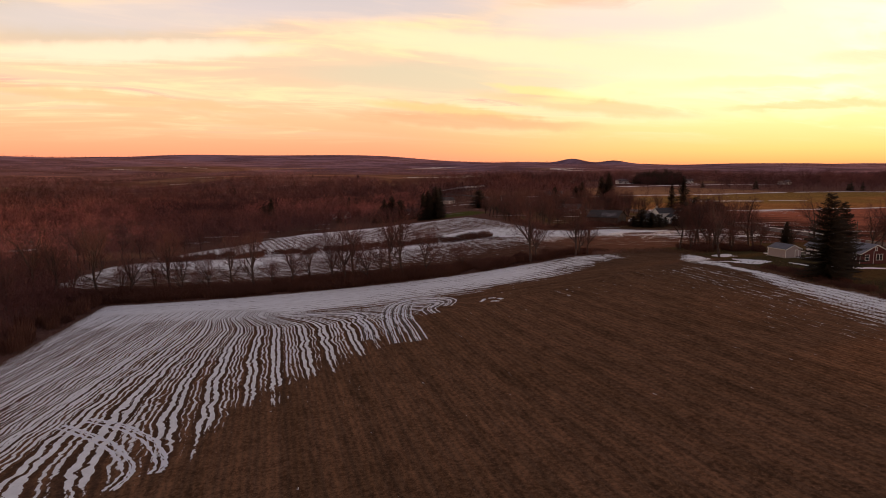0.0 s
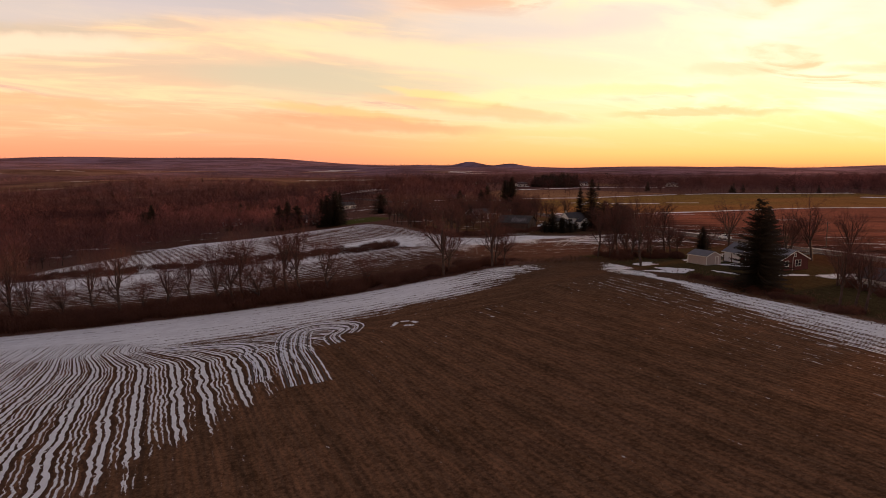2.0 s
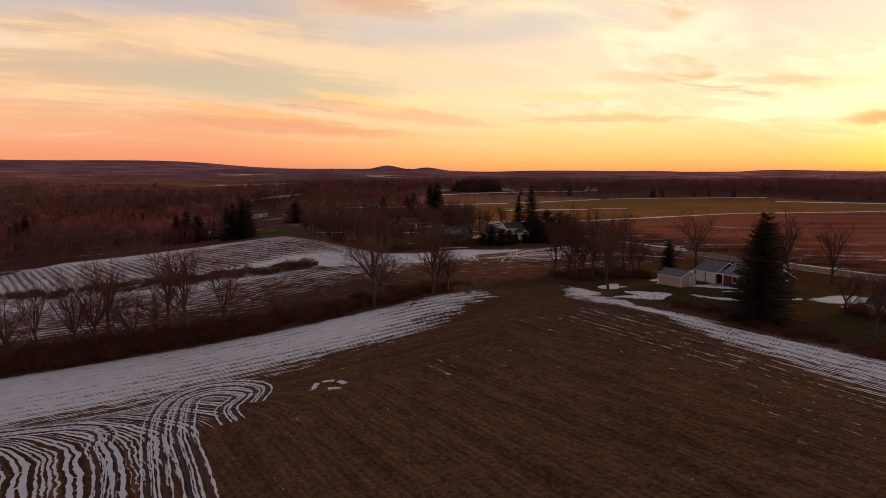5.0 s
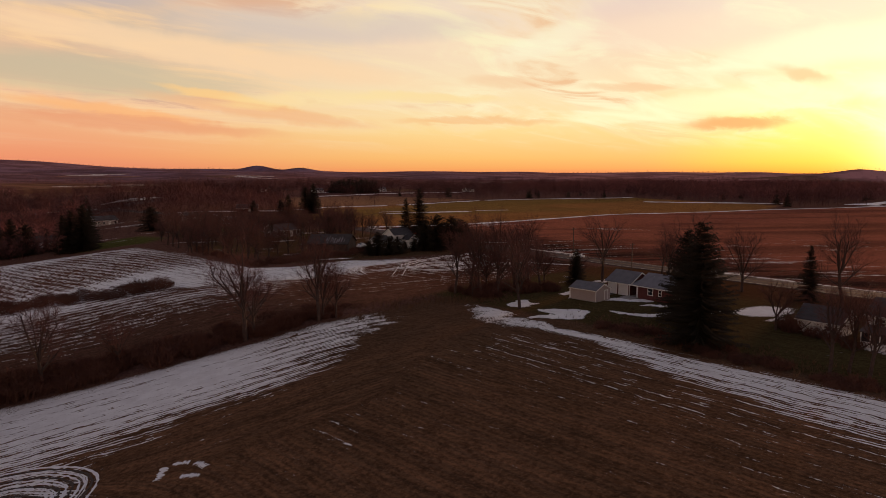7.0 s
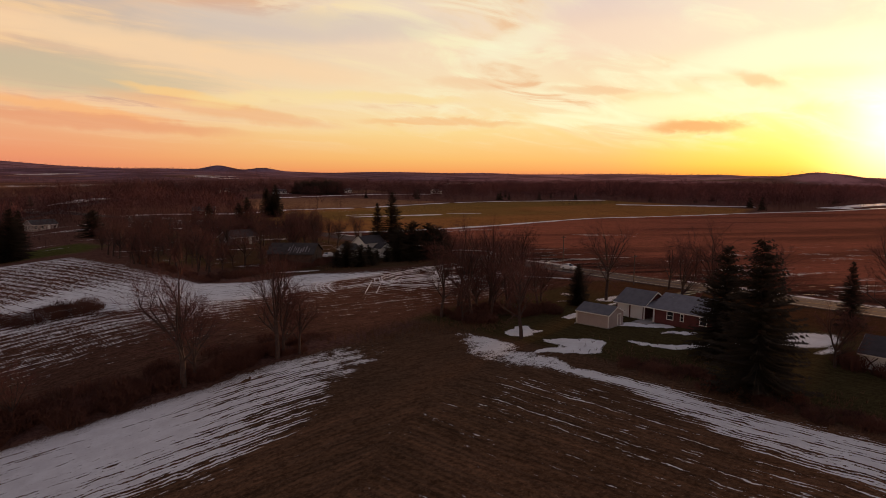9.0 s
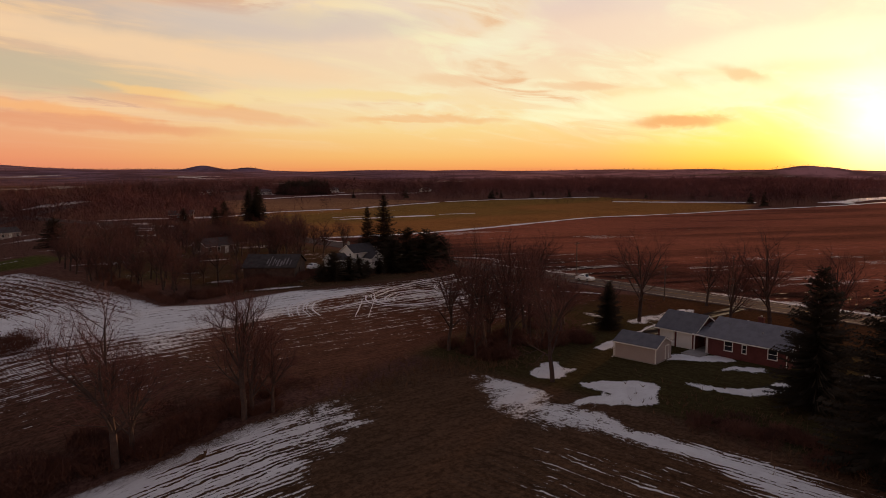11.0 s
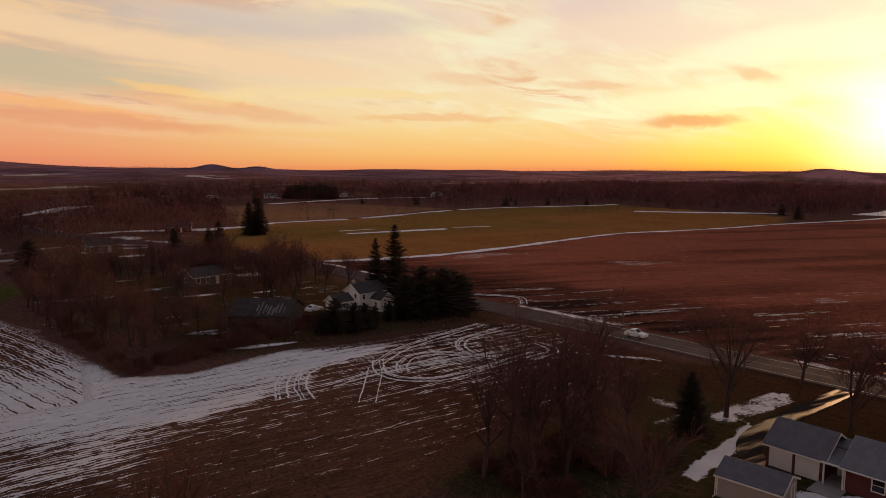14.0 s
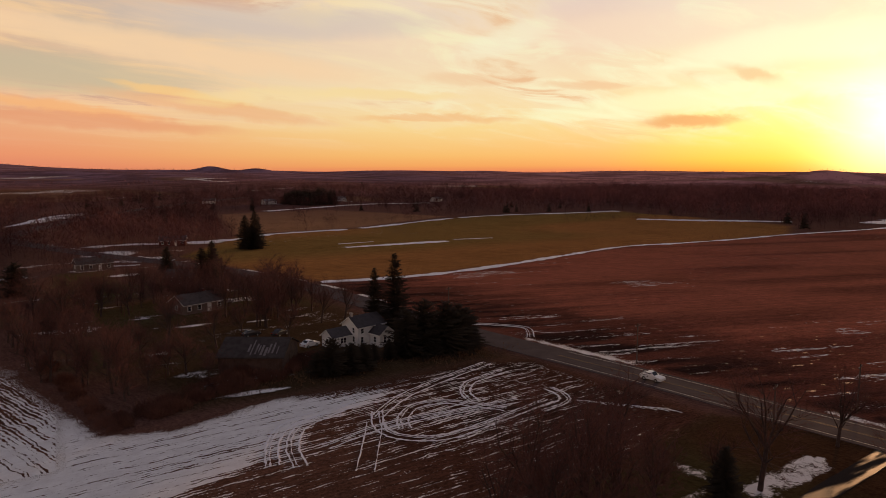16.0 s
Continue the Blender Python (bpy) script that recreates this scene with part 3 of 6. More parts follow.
def ground_zones(x, y):
    """Colour, snow, row line, row strength and wetness of the ground at x, y."""
    n1, n2, n3 = vnoise(x, y, 30, 1), vnoise(x, y, 9, 2), vnoise(x, y, 2.5, 51)
    shp = np.shape(x)
    tint = np.empty((*shp, 3))
    tint[:] = (0.105, 0.055, 0.045)
    cov, rowk, wet, trk = np.full(shp, 0.06), np.zeros(shp), np.zeros(shp), np.zeros(shp)
    u = x * 0.975 + y * 0.22
    v = y - 0.06 * x
    rowc = u.copy()
    alng = y * 0.975 - x * 0.22

    def lay(mask, colour):
        tint[:] = tint * (1 - mask[..., None]) + np.array(colour) * mask[..., None]

    # woodland floor: patchy old snow among the trees
    cov += 0.16 * n1 + 0.08 * n2 + 0.30 * step(0.70, 0.84, vnoise(x * 0.28 + 0.1 * y, y, 4.5, 41)) * step(215, 240, y) * (1 - step(420, 560, np.hypot(x, y)))
    # western snow meadow, far lawns
    lay(inside(x, y, [(-4, 305), (15, 302), (22, 316), (15, 331), (-5, 327)], 3), (0.062, 0.078, 0.020))
    lay(inside(x, y, [(28, 334), (50, 328), (56, 352), (34, 366)], 4), (0.055, 0.060, 0.020))
    lay(inside(x, y, [(27, 316), (40, 310), (46, 340), (46, 392), (30, 392)], 3), (0.050, 0.052, 0.018))
    yard = inside(x, y, [(30, 262), (50, 244), (72, 262), (94, 286), (90, 326), (60, 330), (32, 312)], 5)
    lay(yard, (0.055, 0.050, 0.022))
    for px, py, rx, ry, k in ((57, 285, 5, 1.3, 0.8), (50, 287, 3, 1, 0.6), (32, 293, 3, 2, 0.7), (35, 302, 4, 1.4, 0.7), (48, 299, 4, 1.2, 0.7), (47, 263, 2.5, 1.2, 0.7), (40, 272, 4, 1, 0.6), (62, 296, 3, 0.8, 0.6), (72, 282, 4, 1, 0.8),
                              (51, 377, 6, 3, 0.9), (50, 446, 12, 14, 0.9), (70, 330, 5, 1.5, 0.6), (-15, 338, 9, 4, 1.0), (8, 322, 8, 1.2, 0.6), (40, 396, 9, 4, 0.8), (98, 473, 16, 5, 0.9), (80, 402, 8, 2, 0.6), (60, 262, 4, 1, 0.6), (66, 275, 6, 0.9, 0.65)):
        cov = np.maximum(cov, k * np.exp(-0.7 * (((x - px) / rx) ** 2 + ((y - py) / ry) ** 2)))
    mead = inside(x, y, [(-215, 268), (-122, 234), (-104, 246), (-195, 292)], 4)
    lay(mead, (0.19, 0.10, 0.06))
    cov = np.maximum(cov, 0.85 * np.exp(-(((x + 176) / 13) ** 2 + ((y - 275) / 6) ** 2)))
    # nearest field, with the snow of its western slope, its headlands and its eastern edge
    f1 = inside(x, y, FIELD_1, 1.2)
    lay(f1, (0.108, 0.059, 0.035))
    hd = seg(x, y, HEDGE)
    tongue = step(0, 1, (x * -0.9 + (y - 92) * 0.42 - 9 + 7 * (vnoise(u, y, 5.0, 8) - 0.5)) / 9)
    head = 1 - step(18, 26, hd + 5 * (n2 - 0.5) + (1.5 + 5 * step(16, 36, x)) * (n3 - 0.5) + np.clip((x - 8) * 0.12, -4, 1) + np.clip((x - 20) * 0.55, 0, 15))
    s1 = np.maximum(0.20 * tongue + 0.19 * step(0.5, 3.0, (x * -0.9 + (y - 92) * 0.42 - 9) / 4.5) + 0.17 * step(30, 54, -x), (0.80 - 0.26 * step(6, 24, hd) * step(-30, 0, x) - 0.25 * step(14, 32, x)) * head)
    ee = seg(x, y, EAST_EDGE)
    rough_e = step(130, 142, y)
    strip_e = inside(x + (1.2 + 4.5 * rough_e) * (n2 - 0.5) + 2.4 * rough_e * (n3 - 0.5), y + 3 * rough_e * (vnoise(x, y, 5, 57) - 0.5), EAST_SNOW, 1.3)
    east = np.maximum((0.80 - 0.26 * step(3, 11, ee) - 0.19 * rough_e) * strip_e, 0.14 * (1 - step(12, 34, ee)))
    s1 = np.maximum(s1, east)
    gap = np.exp(-((x - 52) ** 2 + (y - 162) ** 2) / 60)
    s1 = s1 * (1 - 0.9 * gap) - 0.01 + 0.10 * n1
    cov = cov * (1 - f1) + s1 * f1
    turn_in = np.interp(x, [-60, -44, -36, -24, 2, 10, 18, 30, 46], [14, 16, 21, 27, 28, 33, 33, 32, 20])
    bend = (hd + 2.0 * (n2 - 0.5) < turn_in) * 1.0
    slope = 0.06 + 0.20 * step(-50, -26, x)
    r0 = x + slope * (y - 100) + 0.055 * np.clip(y - 117, 0, 14) ** 2 * step(-56, -30, x) * (1 - step(2, 20, x))
    r1 = r0 * (1 - bend) + v * bend
    trk = f1 * (1 - bend) * (1 - 0.55 * step(36, 52, -x)) * tongue
    rowc = rowc * (1 - f1) + r1 * f1
    alng = np.where((f1 > 0.5) & (bend > 0.5), x, alng)
    rowk = np.maximum(rowk, f1 * (1 - (0.40 + 0.50 * step(126, 140, y)) * (1 - step(8, 14, ee))))
    rowk = rowk * (1 - (0.45 - 0.25 * step(12, 22, hd)) * (1 - 0.6 * step(14, 30, x)) * bend * f1)
    tip = f1 * step(28, 40, x) * step(134, 146, y) * step(4, 9, ee)
    lay(np.maximum(tip, 0.75 * f1 * step(8, 34, x) * step(100, 140, y)) * (0.55 + 0.45 * n2), (0.070, 0.045, 0.029))
    rowk = rowk * (1 - 0.85 * tip)
    # field behind the hedge
    f2 = inside(x, y, FIELD_2, 1.5)
    lay(f2, (0.098, 0.050, 0.036))
    lay(f2 * (1 - step(184, 204, y)) * (1 - step(40, 60, x)), (0.080, 0.043, 0.031))
    lay(f2 * step(56, 74, x), (0.068, 0.031, 0.022))
    fe = seg(x, y, FARM_EDGE)
    s2 = np.maximum((0.74 - 0.20 * step(8, 18, fe)) * (1 - step(6, 32, fe * np.interp(x, [0, 16, 30, 52, 62], [1, 0.75, 0.62, 0.75, 1]) + 9 * (n2 - 0.5) + 34 * step(54, 74, x))), 0.26 * step(0.35, 0.8, n1) * step(30, 60, x))
    s2 = np.maximum(s2, 0.70 * inside(x + 3 * (n2 - 0.5), y, [(0, 216), (20, 219), (36, 220), (44, 221), (60, 224), (70, 222.8), (79, 220.5), (71, 215.5), (62, 213.5), (55, 211), (51, 203), (42, 200), (30, 203), (12, 207)], 2.0))
    brush_y = np.interp(x, BRUSH_X, BRUSH_Y)
    brush = band(y - brush_y + 3 * (n2 - 0.5), 7.0, 1.8) * (1 - step(6, 18, x))
    lay(brush * f2, (0.085, 0.040, 0.030))
    s2 = np.maximum(s2, (0.52 - 0.16 * step(-30, 0, x) + 0.28 * step(284, 298, y) + 0.12 * (n1 - 0.5)) * step(3, 8, y - brush_y) * (1 - step(26, 38, x)))
    s2 = s2 * (1 - 0.9 * brush)
    s2 = np.maximum(s2, (0.31 + 0.09 * step(192, 208, y) + 0.30 * (n1 - 0.5)) * step(166, 184, y + 6 * (n2 - 0.5)) * (1 - 0.32 * step(54, 72, x)))
    lay(f2 * step(60, 90, x) * step(0.45, 0.6, n2) * 0.7, (0.028, 0.02, 0.018))
    cov = cov * (1 - f2) + (s2 + 0.06) * f2
    up = ((y > np.maximum(brush_y + 3, 214)) & (x < 30)) * 1.0
    r2 = v * (1 - up) + (x * 0.93 + y * 0.36) * up
    rowc = rowc * (1 - f2) + r2 * f2
    alng = np.where(f2 > 0.5, np.where(up > 0.5, y * 0.93 - x * 0.36, x), alng)
    rowk = np.maximum(rowk, f2 * (0.80 - 0.30 * (1 - up)))
    # yards along the road
    ln = inside(x, y, LAWN, 1.5)
    lay(ln, (0.046, 0.041, 0.017))
    lay(ln * step(100, 112, x + 0.2 * (y - 150)), (0.048, 0.025, 0.013))
    spots = 0.1 + np.zeros(shp)
    for px, py, rx, ry, k in ((101, 133, 6.5, 3.4, 0.95), (97, 128, 3.5, 1.4, 0.6), (92, 108, 1.4, 6, 0.75), (78, 121, 6, 1.2, 0.45), (86, 112, 5, 1.4, 0.45), (95, 176, 2.0, 5, 0.5), (90, 172, 5, 1.2, 0.55)):
        q = ((x - px) / rx) ** 2 + ((y - py) / ry) ** 2
        spots = np.maximum(spots, k * np.exp(-q * 0.75))
    for poly, k in LAWN_SNOW:
        spots = np.maximum(spots, k * inside(x + 1.3 * (n3 - 0.5) + 1.6 * (vnoise(x, y, 5, 58) - 0.5), y + 1.3 * (vnoise(x, y, 2.2, 53) - 0.5), poly, 0.8))
    cov = cov * (1 - ln) + spots * ln
    cov = np.maximum(cov, (spots - 0.1) * (spots > 0.5))
    rowk = rowk * (1 - ln)
    # farmyard
    fy = inside(x, y, [(46, 228), (60, 227), (74, 226), (98, 227), (106, 224), (100, 256), (92, 292), (70, 300), (40, 290)], 3)
    lay(fy, (0.046, 0.033, 0.018))
    cov = np.maximum(cov, fy * np.maximum(0.9 * np.exp(-((x - 72) / 2.2) ** 2 - ((y - 247) / 2.4) ** 2), 0.85 * np.exp(-((x - 57) / 8) ** 2 - ((y - 231 + 0.1 * (x - 57)) / 1.5) ** 2)))
    # fields across the road
    ef = inside(x, y, EAST_FIELD, 2)
    rdd = seg(x, y, ROAD)
    lay(ef, (0.25, 0.082, 0.056))
    drag = vnoise((x * 0.954 - y * 0.3) * 0.12, x * 0.3 + y * 0.954, 2.6, 6)
    dkl = (0.62 + 0.38 * step(0.3, 0.6, drag)) * (1 - step(18, 50, rdd + 34 * (drag - 0.5) + 10 * (n1 - 0.5)))
    lay(ef * dkl, (0.026, 0.015, 0.014))
    cov = cov * (1 - ef) + ef * (0.02 + 0.05 * (1 - step(20, 60, rdd)) + 0.34 * step(0.52, 0.78, vnoise((x * 0.954 - y * 0.3) * 0.20, x * 0.3 + y * 0.954, 2.4, 9)) * step(0.30, 0.62, vnoise(x, y, 34, 17)) * (1 - step(60, 200, rdd)))
    lay(ef * step(0.5, 0.8, vnoise(x * 0.12, y * 0.9 + 0.28 * x, 9, 19)) * 0.65 * (1 - dkl), (0.085, 0.030, 0.024))
    wet = np.maximum(wet, ef * 0.5 * step(0.6, 0.8, vnoise(x, y, 26, 11)))
    wet = np.maximum(wet, np.maximum(f2 * step(62, 88, x) * 0.6, ef * dkl * 0.75))
    gf = inside(x, y, GREEN_FIELD, 2)
    lay(gf, (0.25, 0.120, 0.040))
    lay(gf * step(0.35, 0.65, vnoise(x, y, 90, 14)) * step(370, 410, y), (0.160, 0.108, 0.032))
    cov = cov * (1 - gf) + gf * (0.05 + 0.3 * band(y - 416 + 0.03 * (x - 170), 4, 2) * step(140, 150, x) * (1 - step(196, 206, x)) + 0.15 * step(430, 470, y) * (1 - step(200, 240, x)))
    far_f = inside(x, y, [(120, 510), (190, 512), (300, 575), (250, 720), (150, 700)], 4)
    lay(far_f, (0.27, 0.15, 0.08))
    er = np.maximum(ef, gf)
    rowc = rowc * (1 - er) + (x * 0.30 + y * 0.954) * er
    alng = np.where(er > 0.5, x * 0.954 - y * 0.30, alng)
    rowk = np.maximum(rowk, er * 0.55)
    # roadside snow
    rd = seg(x, y, ROAD)
    road_x = np.interp(y, [p[1] for p in ROAD], [p[0] for p in ROAD])
    cov = np.maximum(cov, (0.66 * (x > road_x) + 0.30 * (x < road_x)) * band(rd - 5.6, 1.2, 0.8) * step(0.25, 0.5, vnoise(x, y, 12, 12)))
    # open snow here and there in the far country
    r = np.hypot(x, y)
    open_far = step(0.66, 0.74, vnoise(x, y * 0.6, 210, 21)) * step(420, 700, r) * (1 - step(2200, 2800, r)) * (1 - er)
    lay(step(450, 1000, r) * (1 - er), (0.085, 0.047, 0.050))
    # haze put into the far ground's colour: purple with distance, paler pink eastwards
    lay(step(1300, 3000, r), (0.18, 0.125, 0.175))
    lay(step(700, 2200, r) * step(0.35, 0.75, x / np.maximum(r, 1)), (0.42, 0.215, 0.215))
    lay(open_far * 0.8, (0.15, 0.095, 0.06))
    on, white = strips(x, y)
    lay(on, (0.25, 0.15, 0.115))
    cov = np.maximum(cov, white)
    cov = np.maximum(cov, open_far * 0.5 * step(0.55, 0.75, vnoise(x, y, 90, 22)))
    return tint, cov, rowc, rowk, wet, alng, trk


def spaced(lo, fine_lo, fine_hi, hi, dx, grow_lo, grow_hi):
    """Lines close together in the middle and wider and wider outwards."""
    mid_l = list(np.arange(fine_lo, fine_hi, dx))
    a, s, p = [], dx, fine_lo
    while p > lo:
        s = min(s * grow_lo, 55)
        p -= s
        a.append(p)
    b, s, p = [], dx, mid_l[-1]
    while p < hi:
        s = min(s * grow_hi, 55)
        p += s
        b.append(p)
    return np.array(a[::-1] + mid_l + b)


def grid_sheet(name, xs, ys):
    gx, gy = np.meshgrid(xs, ys)
    gz = height(gx, gy)
    nx, ny = len(xs), len(ys)
    me = bpy.data.meshes.new(name)
    i = np.arange(nx * ny).reshape(ny, nx)
    quads = np.stack([i[:-1, :-1], i[:-1, 1:], i[1:, 1:], i[1:, :-1]], -1).reshape(-1, 4)
    me.vertices.add(nx * ny)
    me.vertices.foreach_set("co", np.stack([gx, gy, gz], -1).astype(np.float32).ravel())
    me.loops.add(quads.size)
    me.loops.foreach_set("vertex_index", quads.astype(np.int32).ravel())
    me.polygons.add(len(quads))
    me.polygons.foreach_set("loop_start", np.arange(0, quads.size, 4, dtype=np.int32))
    me.update(calc_edges=True)
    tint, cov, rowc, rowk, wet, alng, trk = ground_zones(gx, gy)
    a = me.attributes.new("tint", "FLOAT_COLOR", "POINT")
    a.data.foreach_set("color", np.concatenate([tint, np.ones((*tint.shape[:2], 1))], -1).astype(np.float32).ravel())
    for nm, arr in (("cov", cov), ("rowc", rowc), ("rowk", rowk), ("wet", wet), ("alng", alng), ("trk", trk)):
        a = me.attributes.new(nm, "FLOAT", "POINT")
        a.data.foreach_set("value", arr.astype(np.float32).ravel())
    me.polygons.foreach_set("use_smooth", np.ones(len(quads), bool))
    me.materials.append(GROUND)
    return new(name, me)


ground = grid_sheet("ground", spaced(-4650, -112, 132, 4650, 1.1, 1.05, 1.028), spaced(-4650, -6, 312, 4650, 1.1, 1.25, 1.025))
tagged(ground, "brown stubble fields and lawns with melting snow along the rows", "ground", kind="structure")


# ---- building blocks ----


def part(name, bm, material, parent=None, label=""):
    """One mesh object out of a bmesh, under a thing or a part."""
    me = bpy.data.meshes.new(name)
    bm.to_mesh(me)
    bm.free()
    me.materials.append(material)
    ob = new(name, me)
    if parent is not None:
        ob.parent = parent
    if label:
        ob["label"] = label
    return ob


def from_arrays(name, verts, faces, material, parent=None, tone=None, mats=None):
    me = bpy.data.meshes.new(name)
    me.from_pydata([tuple(v) for v in verts], [], faces)
    if tone is not None:
        a = me.attributes.new("tone", "FLOAT", "POINT")
        a.data.foreach_set("value", np.asarray(tone, np.float32))
    me.materials.append(material)
    ob = new(name, me)
    if parent is not None:
        ob.parent = parent
    return ob


def big_mesh(name, verts, tris, material, tone):
    """A large triangle mesh straight from arrays."""
    me = bpy.data.meshes.new(name)
    me.vertices.add(len(verts))
    me.vertices.foreach_set("co", verts.astype(np.float32).ravel())
    me.loops.add(tris.size)
    me.loops.foreach_set("vertex_index", tris.astype(np.int32).ravel())
    me.polygons.add(len(tris))
    me.polygons.foreach_set("loop_start", np.arange(0, tris.size, 3, dtype=np.int32))
    me.update(calc_edges=True)
    a = me.attributes.new("tone", "FLOAT", "POINT")
    a.data.foreach_set("value", tone.astype(np.float32))
    me.materials.append(material)
    return new(name, me)


def box(bm, x0, x1, y0, y1, z0, z1):
    vs = [bm.verts.new((x, y, z)) for z in (z0, z1) for x, y in ((x0, y0), (x1, y0), (x1, y1), (x0, y1))]
    for f in ((3, 2, 1, 0), (4, 5, 6, 7), (0, 1, 5, 4), (1, 2, 6, 5), (2, 3, 7, 6), (3, 0, 4, 7)):
        bm.faces.new([vs[i] for i in f])
    return vs


def boxes(*dims):
    bm = bmesh.new()
    for q in dims:
        box(bm, *q)
    return bm


def thing(name, x, y, turn=0.0, z=None, label="", category="", group=""):
    """An Empty at the base of a thing, standing on the ground."""
    e = new(name)
    e.empty_display_size = 0.5
    e.matrix_world = pose(x, y, hz(x, y) if z is None else z, 0, 0, turn)
    return tagged(e, label, category, group)


def strip(name, pts, half, lift, material, parent=None, jag=0.0, seed=0, close=2.0):
    """A thin slab of constant width laid along a line on the ground."""
    rnd = random.Random(seed)
    line = []
    for (ax, ay), (bx, by) in zip(pts, pts[1:]):
        n = max(1, int(math.hypot(bx - ax, by - ay) / close))
        line += [(ax + (bx - ax) * i / n, ay + (by - ay) * i / n) for i in range(n)]
    line.append(pts[-1])
    bm, prev = bmesh.new(), None
    for i, (px, py) in enumerate(line):
        qx, qy = line[min(i + 1, len(line) - 1)]
        ox, oy = line[max(i - 1, 0)]
        l = math.hypot(qx - ox, qy - oy) or 1
        nx, ny = -(qy - oy) / l, (qx - ox) / l
        a, b = half + rnd.uniform(-jag, jag), half + rnd.uniform(-jag, jag)
        ring = []
        for s, dz in ((a, -0.1), (a - min(0.1, a * 0.3), lift), (-b + min(0.1, b * 0.3), lift), (-b, -0.1)):
            x, y = px + nx * s, py + ny * s
            ring.append(bm.verts.new((x, y, hz(x, y) + dz)))
        if prev:
            for j in range(3):
                bm.faces.new((prev[j], prev[j + 1], ring[j + 1], ring[j]))
        prev = ring
    return part(name, bm, material, parent)


def drift(name, pts, half, seed, material):
    """A ragged bank of snow along a line, thick and thin by turns."""
    rnd = random.Random(seed)
    line = curve_pts(pts, 14)
    fine = []
    for (ax, ay), (bx, by) in zip(line, line[1:]):
        n = max(1, int(math.hypot(bx - ax, by - ay) / 1.6))
        fine += [(ax + (bx - ax) * i / n, ay + (by - ay) * i / n) for i in range(n)]
    fine.append(line[-1])
    bm, prev = bmesh.new(), None
    for i, (px, py) in enumerate(fine):
        qx, qy = fine[min(i + 1, len(fine) - 1)]
        ox, oy = fine[max(i - 1, 0)]
        l = math.hypot(qx - ox, qy - oy) or 1
        nx, ny = -(qy - oy) / l, (qx - ox) / l
        k = float(vnoise(px, py, 9, seed)) * 0.7 + float(vnoise(px, py, 30, seed + 1)) * 0.5
        a, b = half * (1.5 * k - 0.1) * rnd.uniform(0.6, 1.3), half * (1.5 * k - 0.1) * rnd.uniform(0.6, 1.3)
        if a < 0.15 * half or b < 0.15 * half:
            prev = None
            continue
        ring = []
        for s, dz in ((a, -0.15), (a * 0.75, 0.14), (-b * 0.75, 0.14), (-b, -0.15)):
            x, y = px + nx * s, py + ny * s
            ring.append(bm.verts.new((x, y, hz(x, y) + dz)))
        if prev:
            for j in range(3):
                bm.faces.new((prev[j], prev[j + 1], ring[j + 1], ring[j]))
        prev = ring
    return part(name, bm, material)


def curve_pts(pts, n=10):
    """A smooth line through the points."""
    out, p = [], [pts[0], *pts, pts[-1]]
    for i in range(1, len(p) - 2):
        for k in range(n):
            t = k / n
            out.append(tuple(0.5 * (2 * p[i][c] + (p[i + 1][c] - p[i - 1][c]) * t + (2 * p[i - 1][c] - 5 * p[i][c] + 4 * p[i + 1][c] - p[i + 2][c]) * t * t
                                    + (3 * p[i][c] - p[i - 1][c] - 3 * p[i + 1][c] + p[i + 2][c]) * t ** 3) for c in (0, 1)))
    return [*out, tuple(pts[-1])]


ROAD_LINE = curve_pts(ROAD, 14)
road = strip("road", ROAD_LINE, 4.3, 0.09, ASPHALT, close=4)
tagged(road, "grey two-lane asphalt country road between fields", "road", kind="structure")

# ---- trees ----


def tube(V, F, a, b, ra, rb, sides=4):
    """A tapered piece of limb between two points."""
    a, b = Vector(a), Vector(b)
    d = (b - a).normalized()
    s = d.orthogonal().normalized()
    t = d.cross(s)
    i0 = len(V)
    for p, r in ((a, ra), (b, rb)):
        for k in range(sides):
            an = 2 * math.pi * k / sides
            V.append(p + (s * math.cos(an) + t * math.sin(an)) * r)
    for k in range(sides):
        F.append((i0 + k, i0 + (k + 1) % sides, i0 + sides + (k + 1) % sides, i0 + sides + k))


def sliver(V, F, a, b, wd, rnd):
    """A fine twig: a slim three-sided spike."""
    a, b = Vector(a), Vector(b)
    d = (b - a).normalized()
    s = d.orthogonal().normalized() * wd
    s.rotate(Matrix.Rotation(rnd.uniform(0, 6.28), 3, d))
    i = len(V)
    V.extend((a - s, a + s, b))
    F.append((i, i + 1, i + 2))


